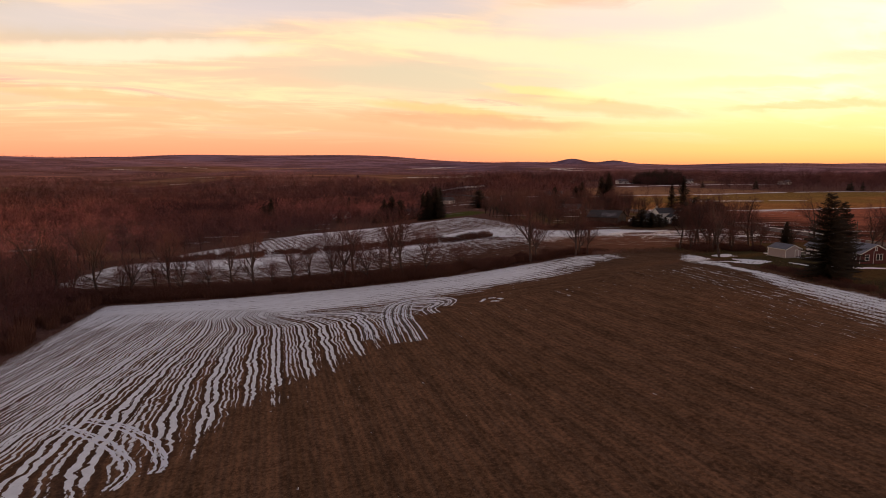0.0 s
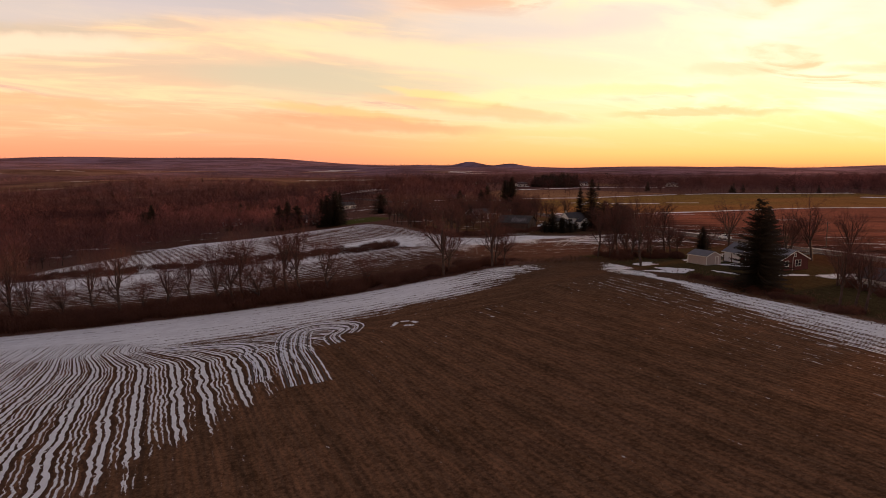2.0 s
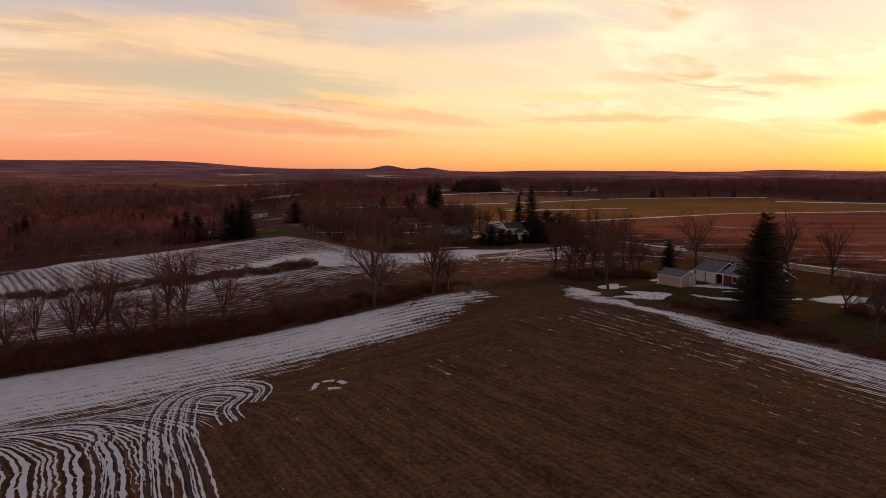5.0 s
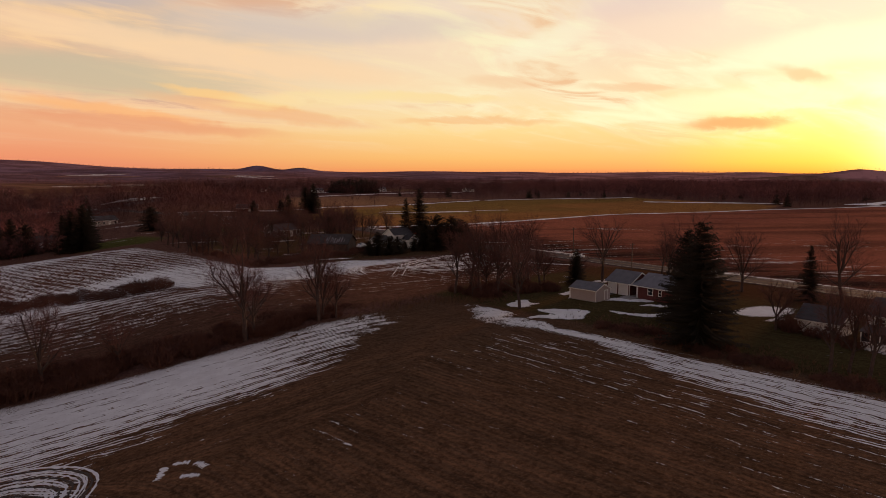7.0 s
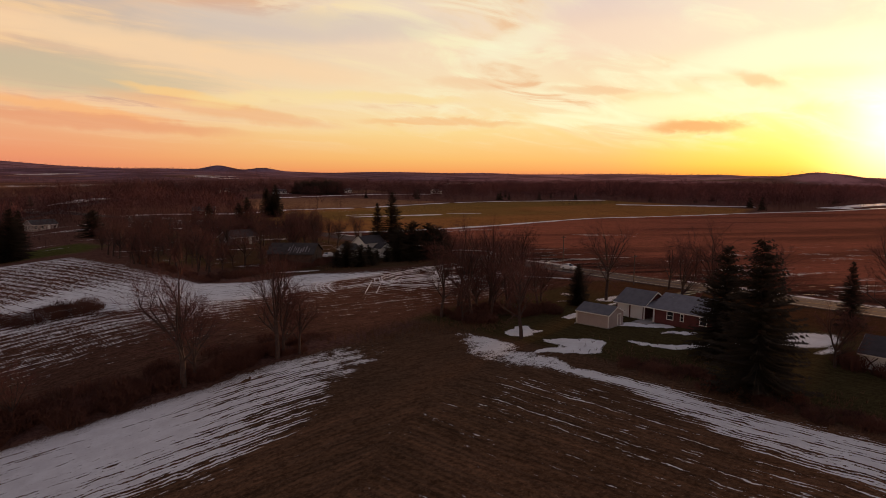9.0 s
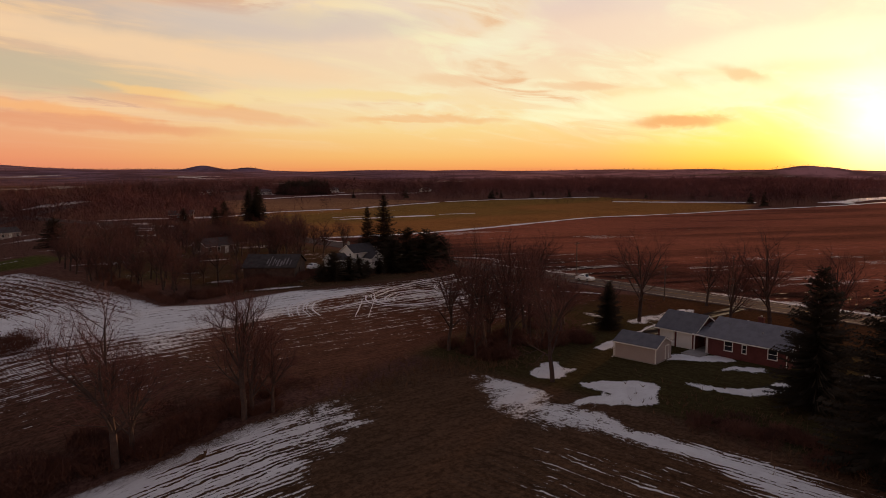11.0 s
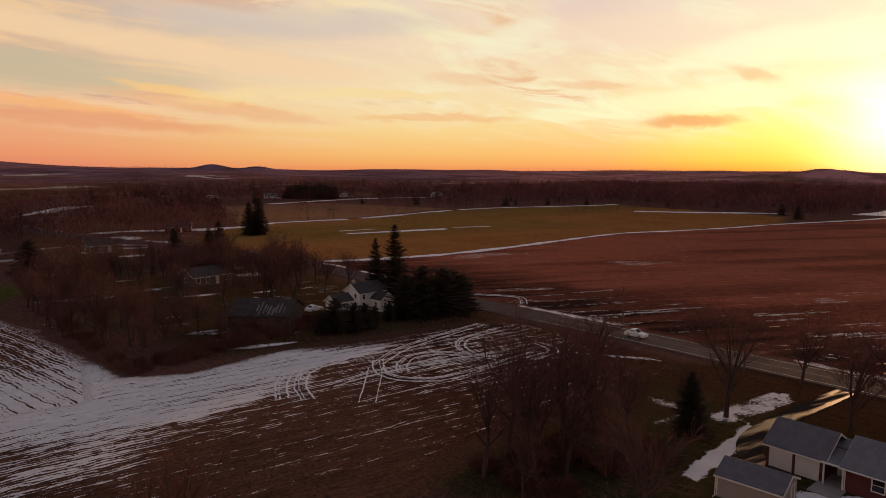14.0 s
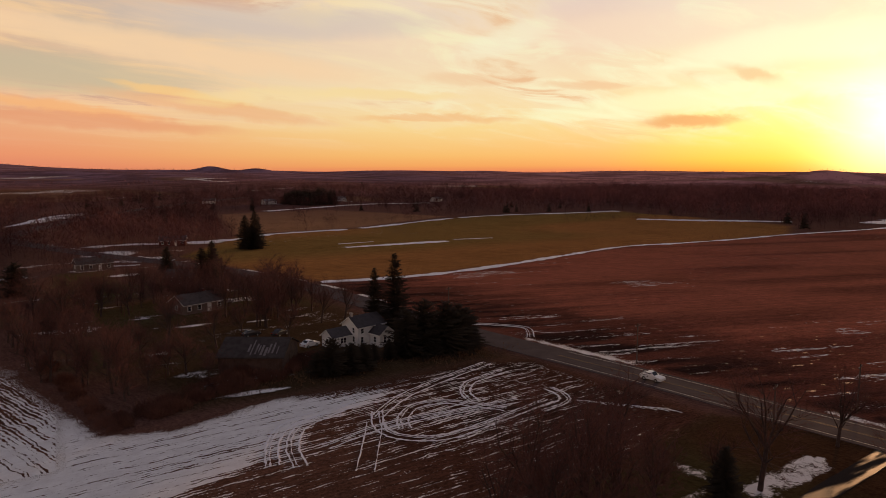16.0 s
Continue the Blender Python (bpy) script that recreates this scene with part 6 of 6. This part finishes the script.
# the barn: boards and battens, tin sheets
barn = thing("barn", 62.4, 245.6, -32, label="dark weathered timber barn with streaked tin roof", category="barn")
gable_block(barn, -5.7, 5.7, -5.4, 5.4, 3.0, 2.2, BARNWOOD, TINROOF, 0.4, trim=False)
for i in range(22):
    u = -5.6 + i * 0.51
    part("board", boxes(wall_box("y-", -5.4, u, u + 0.40, 0.0, 2.9, 0.0, 0.03 + 0.012 * (i % 3))), BARNWOOD, barn)
rb = random.Random(8)
for i in range(14):
    u = -6.1 + i * 0.87
    bm = bmesh.new()
    y0, y1 = -5.7, -0.1
    z0, z1 = 3.02 - 0.3 * 0.4074 + 0.155, 3.02 + 5.3 * 0.4074 + 0.155
    vs = [bm.verts.new(p) for p in ((u, y0, z0), (u + 0.86, y0, z0), (u + 0.86, y1, z1), (u, y1, z1), (u, y0, z0 + 0.05), (u + 0.86, y0, z0 + 0.05), (u + 0.86, y1, z1 + 0.05), (u, y1, z1 + 0.05))]
    for f in ((3, 2, 1, 0), (4, 5, 6, 7), (0, 1, 5, 4), (1, 2, 6, 5), (2, 3, 7, 6), (3, 0, 4, 7)):
        bm.faces.new([vs[k] for k in f])
    part("tin_sheet", bm, TINROOF, barn)
for i in range(9):
    u, y0 = -0.6 + i * 0.62 + rb.uniform(-0.15, 0.15), rb.uniform(-5.4, -4.2)
    y1 = y0 + rb.uniform(1.6, 4.0)
    zz = [3.02 + (5.4 + y) * 0.4074 + 0.21 for y in (y0, y1)]
    a = rb.uniform(0.08, 0.2)
    vs = [(u - a, y0, zz[0]), (u + a, y0, zz[0]), (u + a, y1, zz[1]), (u - a, y1, zz[1])]
    part("snow_streak", boxes_from(vs, 0.05), OLD_SNOW, barn, "streak of old snow on the tin")
door(barn, "y-", -5.4, 1.0, 2.6, 2.3, BARNWOOD, frame_m=BARNWOOD)
door(barn, "x+", 5.7, 0.5, 2.6, 2.4, BARNWOOD, frame_m=BARNWOOD)


TAUPE = mat("taupe_siding", (0.17, 0.125, 0.11), 0.8, 0.3, 1.2, 14.0, 0.3)


def small_house(x, y, turn, lx, ly, wall, rise, wall_m, roof_m, label):
    """A house among the trees: body, roof, windows along both sides, a door and a chimney."""
    h = thing("house", x, y, turn, label=label, category="house", group="houses among the trees")
    gable_block(h, -lx / 2, lx / 2, -ly / 2, ly / 2, wall, rise, wall_m, roof_m, 0.35)
    n = int(lx / 2.6)
    for i in range(n):
        u = -lx / 2 + (i + 0.5) * lx / n
        for side, pl in (("y-", -ly / 2), ("y+", ly / 2)):
            if i == n // 2:
                door(h, side, pl, u, 0.9, 2.0, TRIM)
            else:
                window(h, side, pl, u, 0.9, 0.9, 1.1)
    for side, pl in (("x-", -lx / 2), ("x+", lx / 2)):
        window(h, side, pl, 0.0, 0.9, 1.0, 1.1)
    chimney(h, lx * 0.2, 0.3, wall + rise * 0.7, wall + rise + 0.7, 0.55, BRICKRED)
    return h


small_house(61.5, 303, 20, 11, 7.5, 2.5, 2.0, TAUPE, BROWNROOF, "tan house with brown roof among bare trees")
small_house(66, 350, -30, 10, 7, 2.5, 1.8, BRICKRED, DARKROOF, "small brown house with dark roof among trees")
small_house(42, 398, 10, 12, 7, 2.6, 1.9, TAUPE, BROWNROOF, "brown house with dull roof behind the lawn")
small_house(-16, 343, 15, 11, 8, 2.6, 1.9, WHITE, DARKROOF, "white house with dark roof in the woods")
small_house(-62, 395, -20, 11, 7, 2.6, 1.9, WHITE, SHINGLE, "white house with snowy yard in the woods")
small_house(2, 420, 30, 11, 7, 2.6, 1.9, CREAM, DARKROOF, "tan house with dark roof in the woods")
small_house(80, 470, -15, 12, 8, 2.6, 2.0, BRICKRED, DARKROOF, "dark red house at the edge of the fields")
for x, y, tn in ((235, 852, 10), (262, 862, -20), (288, 850, 15), (330, 880, 0), (420, 800, 30), (180, 900, -15)):
    small_house(x, y, tn, 14, 9, 3.2, 2.4, WHITE, SHINGLE, "far white house at the edge of the woods")

# ---- drive, paint lines, tracks, poles, vehicles ----
drive = strip("driveway", curve_pts([(124, 167.2), (113, 165.9), (103, 165.0), (95, 163.6), (90.2, 160.8), (87.6, 156.5)], 8), 1.4, 0.05, WETDRIVE, close=1.5)
tagged(drive, "wet dark asphalt drive reflecting the sunset", "driveway", kind="structure")


def offset_line(pts, d):
    out = []
    for i, (px, py) in enumerate(pts):
        qx, qy = pts[min(i + 1, len(pts) - 1)]
        ox, oy = pts[max(i - 1, 0)]
        l = math.hypot(qx - ox, qy - oy) or 1
        out.append((px - (qy - oy) / l * d, py + (qx - ox) / l * d))
    return out


for d in (-3.3, 3.3):
    strip("edge_line", offset_line(ROAD_LINE[:100], d), 0.08, 0.102, LINE, road, close=4)
for d in (-0.14, 0.14):
    strip("centre_line", offset_line(ROAD_LINE[:100], d), 0.06, 0.102, mat("yellow_paint", (0.24, 0.15, 0.05), 0.7) if d < 0 else bpy.data.materials["yellow_paint"], road, close=4)


def tracks(pts, gauge=1.0, half=0.34, seed=0, material=None, lift=0.05):
    """The two ruts of a vehicle that turned on the field: snow left in them, or mud where they cut through it."""
    line = curve_pts(pts, 12)
    for i, d in enumerate(((-gauge, gauge, 0.35 * gauge) if half > 0.2 else (-gauge, gauge)) if gauge else (0,)):
        t = strip("wheel_rut", offset_line(line, d), half * (0.6 if i < 2 else 0.3), lift, material or SNOW, jag=half * (0.55 if material is None else 0.4), seed=seed * 3 + i, close=0.5)
        tagged(t, "strip of old snow in a wheel rut on the stubble" if material is None else "dark muddy wheel rut cut through the snow", "wheel rut", kind="stuff")


tracks([(52.5, 203), (54.6, 210), (57.8, 214.6), (63, 217)], 0.8, 0.26, 1)
tracks([(55.4, 201), (56.3, 207), (59.1, 212.6), (64, 215.5), (70, 218)], 0.8, 0.26, 2)
tracks([(71.6, 205), (73.2, 208.8), (77, 212), (81.6, 211.4), (84.5, 208.4), (88, 204)], 0.8, 0.26, 3)
tracks([(71, 213), (68.8, 207), (70, 202.6), (74.6, 199.8), (81, 200.4), (96, 203.6)], 0.8, 0.3, 4)
tracks([(85.8, 209), (86.8, 213.4), (90, 217), (94, 218.3), (99, 219.5)], 0.8, 0.3, 5)
tracks([(70, 211), (76, 216), (82, 219), (90, 222), (99, 225)], 0.9, 0.24, 6)
tracks([(61.6, 196), (66.2, 204.2), (69, 209.5)], 1.1, 0.15, 7)
tracks([(99.6, 208), (99.4, 204.5), (97.5, 202), (92, 201)], 0.8, 0.32, 8)
tracks([(60, 205), (70, 207.5), (80, 207), (92, 206)], 0.8, 0.22, 9)
for i in range(7):
    x, y = 101 + i * 1.15, 198.5 - i * 1.3
    tracks([(x - 1.6, y + 2.6), (x + 0.3, y + 1.2), (x + 1.3, y - 1.4)], 0.0, 0.22, 20 + i)
tracks([(-46, 75), (-40.1, 70.9), (-35.1, 66.6), (-31.2, 61.2), (-31, 57)], 0.5, 0.34, 31)
tracks([(-43.5, 76.5), (-37.7, 73.3), (-32.1, 68.2), (-28.5, 62.6), (-28, 60)], 0.5, 0.34, 32)
for i, pts in enumerate(([(7.4, 123.2), (8.3, 125.4)], [(9.0, 125.6), (10.4, 124.9)], [(9.4, 122.6), (10.9, 121.6)], [(10.9, 124.4), (11.6, 122.9)])):
    tracks([pts[0], ((pts[0][0] + pts[1][0]) / 2, (pts[0][1] + pts[1][1]) / 2), pts[1]], 0.0, 0.5, 70 + i)
for i, pts in enumerate(([(-7, 100), (-8.7, 110), (-10.1, 119.4), (-10.4, 126.4), (-9.4, 131), (-6.3, 133.4), (-1.5, 132), (1.5, 128), (0.4, 123.4)],
                         [(-3.6, 100), (-5, 108), (-6.9, 117.5), (-7.3, 124.3), (-7, 129), (-4.6, 130), (-2, 128.4), (-1, 126.6), (-2.6, 123), (-1.6, 118.2)],
                         [(-12, 104), (-13.4, 112.8), (-15.4, 118.6), (-15.6, 122), (-17.7, 125.5), (-22, 127.6), (-30, 129)])):
    tracks(pts, 0.75, 0.24, 40 + i, MUD, 0.035)
    if i < 3:
        tracks(pts, 0.22, 0.2, 50 + i)
        tracks(pts, 1.25, 0.22, 60 + i)
tracks([(118, 236), (122, 243), (118, 249), (112, 254)], 0.7, 0.22, 34)

# drifts of snow along the far field edges and openings
for i, (pts, half) in enumerate((([(104, 327), (139, 322), (180, 328), (216, 337), (260, 347), (294, 343), (333, 340), (384, 340), (464, 333), (560, 338)], 2.4),
                                 ([(58, 486), (79, 479), (113, 481), (137, 500), (186, 506)], 4.5), ([(196, 509), (230, 524), (262, 541), (292, 554)], 4.0),
                                 ([(300, 556), (345, 562), (403, 553), (462, 549)], 5.0), ([(148, 414), (176, 414), (203, 413)], 3.2),
                                 ([(402, 470), (425, 440), (452, 415), (470, 392)], 7.0), ([(500, 352), (560, 366), (640, 380)], 10.0),
                                 ([(195, 722), (260, 760), (330, 790), (397, 776)], 6.0), ([(240, 850), (290, 858), (335, 854)], 6.0), ([(44, 478), (52, 484), (62, 482)], 5.0), ([(47, 404), (58, 402)], 2.5),
                                 ([(3, 673), (18, 715), (30, 751), (52, 775)], 6.0), ([(-16, 340), (-10, 344), (-5, 342)], 3.5), ([(150, 430), (170, 431)], 1.0), ([(210, 418), (232, 414)], 0.8))):
    t = drift("snow_drift", pts, half, 200 + i, SNOW)
    tagged(t, "long drift of old snow along a field edge", "snow", kind="stuff")


# the far highway with ploughed snow beside it
highway = strip("highway", curve_pts([(-60, 470), (-20, 520), (3, 564), (28, 650), (70, 760), (150, 900), (260, 1060)], 10), 7.0, 0.25, ASPHALT, close=6)
tagged(highway, "distant grey highway through the bare woods", "road", kind="structure")


def utility_pole(x, y, tall=7.6, turn=15):
    p = thing("utility_pole", x, y, turn, label="weathered wooden utility pole beside the road", category="utility pole", group="roadside poles")
    V, F = [], []
    tube(V, F, (0, 0, -0.5), (0, 0, tall), 0.14, 0.09, 8)
    from_arrays("pole", V, F, POLEWOOD, p)
    arm = part("crossarm", boxes((-0.9, 0.9, -0.06, 0.06, tall - 0.55, tall - 0.43)), POLEWOOD, p)
    for u in (-0.8, 0.0, 0.8):
        V, F = [], []
        tube(V, F, (u, 0, tall - 0.43), (u, 0, tall - 0.25), 0.05, 0.03, 6)
        from_arrays("insulator", V, F, METAL, arm)
    return p


utility_pole(122.3, 210.2)
utility_pole(114.5, 178.5, 6.5)
utility_pole(131, 176, 7.4)
utility_pole(113, 262, 7.4)


def car(x, y, turn, paint, label, long=4.3, group=""):
    """A car: body with bonnet, cabin and boot, glass, lamps and wheels."""
    c = thing("car", x, y, turn, label=label, category="car", group=group)
    h = long / 2
    prof = [(-h, 0.32), (-h, 0.78), (-h + 0.1, 0.92), (-h + 0.55, 1.0), (-h + 1.0, 1.40), (-h + 1.5, 1.48), (h - 1.9, 1.45), (h - 1.25, 0.98), (h - 0.2, 0.84), (h, 0.66), (h, 0.32)]
    bm = bmesh.new()
    rows = []
    for s, k in ((-0.86, 0), (-0.80, 1), (0.80, 1), (0.86, 0)):
        ring = []
        for px, pz in prof:
            y0 = s * (0.82 if pz > 1.1 else 1.0)
            ring.append(bm.verts.new((px, y0, pz + (0.03 if k else 0.0))))
        rows.append(ring)
    for a, b in zip(rows, rows[1:]):
        for i in range(len(prof)):
            j = (i + 1) % len(prof)
            bm.faces.new((a[i], a[j], b[j], b[i]))
    bm.faces.new(rows[0][::-1])
    bm.faces.new(rows[-1])
    bmesh.ops.recalc_face_normals(bm, faces=bm.faces)
    body = part("body", bm, paint, c)
    for s in (-1, 1):
        part("side_window", boxes((-h + 1.05, h - 1.75, min(s * 0.69, s * 0.78), max(s * 0.69, s * 0.78), 1.02, 1.36)), GLASS, body)
    for nm, a, b in (("windscreen", (h - 1.28, 1.02), (h - 1.84, 1.44)), ("rear_window", (-h + 0.62, 1.06), (-h + 1.0, 1.40))):
        bm = bmesh.new()
        n = 0.02 if a[0] > 0 else -0.02
        vs = [bm.verts.new(p) for p in ((a[0] + n, -0.62, a[1] + 0.04), (a[0] + n, 0.62, a[1] + 0.04), (b[0] + n, 0.56, b[1] + 0.05), (b[0] + n, -0.56, b[1] + 0.05))]
        bm.faces.new(vs if n > 0 else vs[::-1])
        ex = bmesh.ops.extrude_face_region(bm, geom=bm.faces[:])
        bmesh.ops.translate(bm, vec=(-n, 0, -0.03), verts=[g for g in ex["geom"] if isinstance(g, bmesh.types.BMVert)])
        bmesh.ops.recalc_face_normals(bm, faces=bm.faces)
        part(nm, bm, GLASS, body)
    for s in (-1, 1):
        part("headlight", boxes((h - 0.08, h + 0.02, s * 0.62 - 0.16, s * 0.62 + 0.16, 0.60, 0.74)), TRIM, body)
        part("tail_light", boxes((-h - 0.02, -h + 0.08, s * 0.64 - 0.14, s * 0.64 + 0.14, 0.66, 0.84)), TAIL, body)
    for u in (-h + 0.85, h - 0.9):
        for s in (-1, 1):
            V, F = [], []
            tube(V, F, (u, s * 0.90, 0.32), (u, s * 0.70, 0.32), 0.32, 0.32, 16)
            F += [tuple(range(16))[::-1], tuple(range(16, 32))]
            tyre = from_arrays("wheel", V, F, RUBBER, c)
            V, F = [], []
            tube(V, F, (u, s * 0.915, 0.32), (u, s * 0.85, 0.32), 0.19, 0.19, 12)
            F += [tuple(range(12))[::-1], tuple(range(12, 24))]
            from_arrays("rim", V, F, METAL, tyre)
    return c


TAIL = mat("tail_light", (0.35, 0.02, 0.015), 0.2, 0.05, bump=0.0)
moving = car(117.0, 201.8, -77, CARWHITE, "white hatchback car on the grey country road", 3.9)
moving.location.z = hz(117.0, 201.8) + 0.10
car(74.6, 253.1, 20, CARWHITE, "white car parked on the snowy farmyard", 3.9, "farmyard cars")
car(72.2, 265.5, 30, CARDARK, "dark car parked behind the farmhouse", 3.9, "farmyard cars")
car(66.5, 268, 10, CARDARK, "dark car parked near the barn", 3.9, "farmyard cars")

# tufts of dry grass at the corner between the fields and along the edges
rg = random.Random(77)
V, F = [], []
for cx, cy, sx, sy, n in ((58.5, 164.5, 3.0, 2.0, 160), (63.5, 163, 3.0, 1.8, 220), (55, 168, 4, 2, 160), (73, 129, 3, 8, 420), (76, 112, 2.5, 9, 380), (48, 164.5, 4, 2, 240), (54, 233, 9, 2.0, 520), (74, 237.5, 8, 1.6, 420),
                          (98, 231, 5, 2, 420)):
    for _ in range(n):
        x, y = rg.gauss(cx, sx), rg.gauss(cy, sy)
        b = Vector((x, y, hz(x, y) - 0.05))
        for _ in range(4):
            sliver(V, F, b + Vector((rg.uniform(-0.15, 0.15), rg.uniform(-0.15, 0.15), 0)), b + Vector((rg.uniform(-0.35, 0.35), rg.uniform(-0.35, 0.35), rg.uniform(0.3, 0.8))), 0.03, rg)
tufts = from_arrays("dry_grass", V, F, REEDS, tone=[rg.random() for _ in V])
tagged(tufts, "tufts of dry tan grass along the field edges", "grass", kind="stuff")

for p in PROTOS:
    for o in (*p.children_recursive, p):
        bpy.data.objects.remove(o)
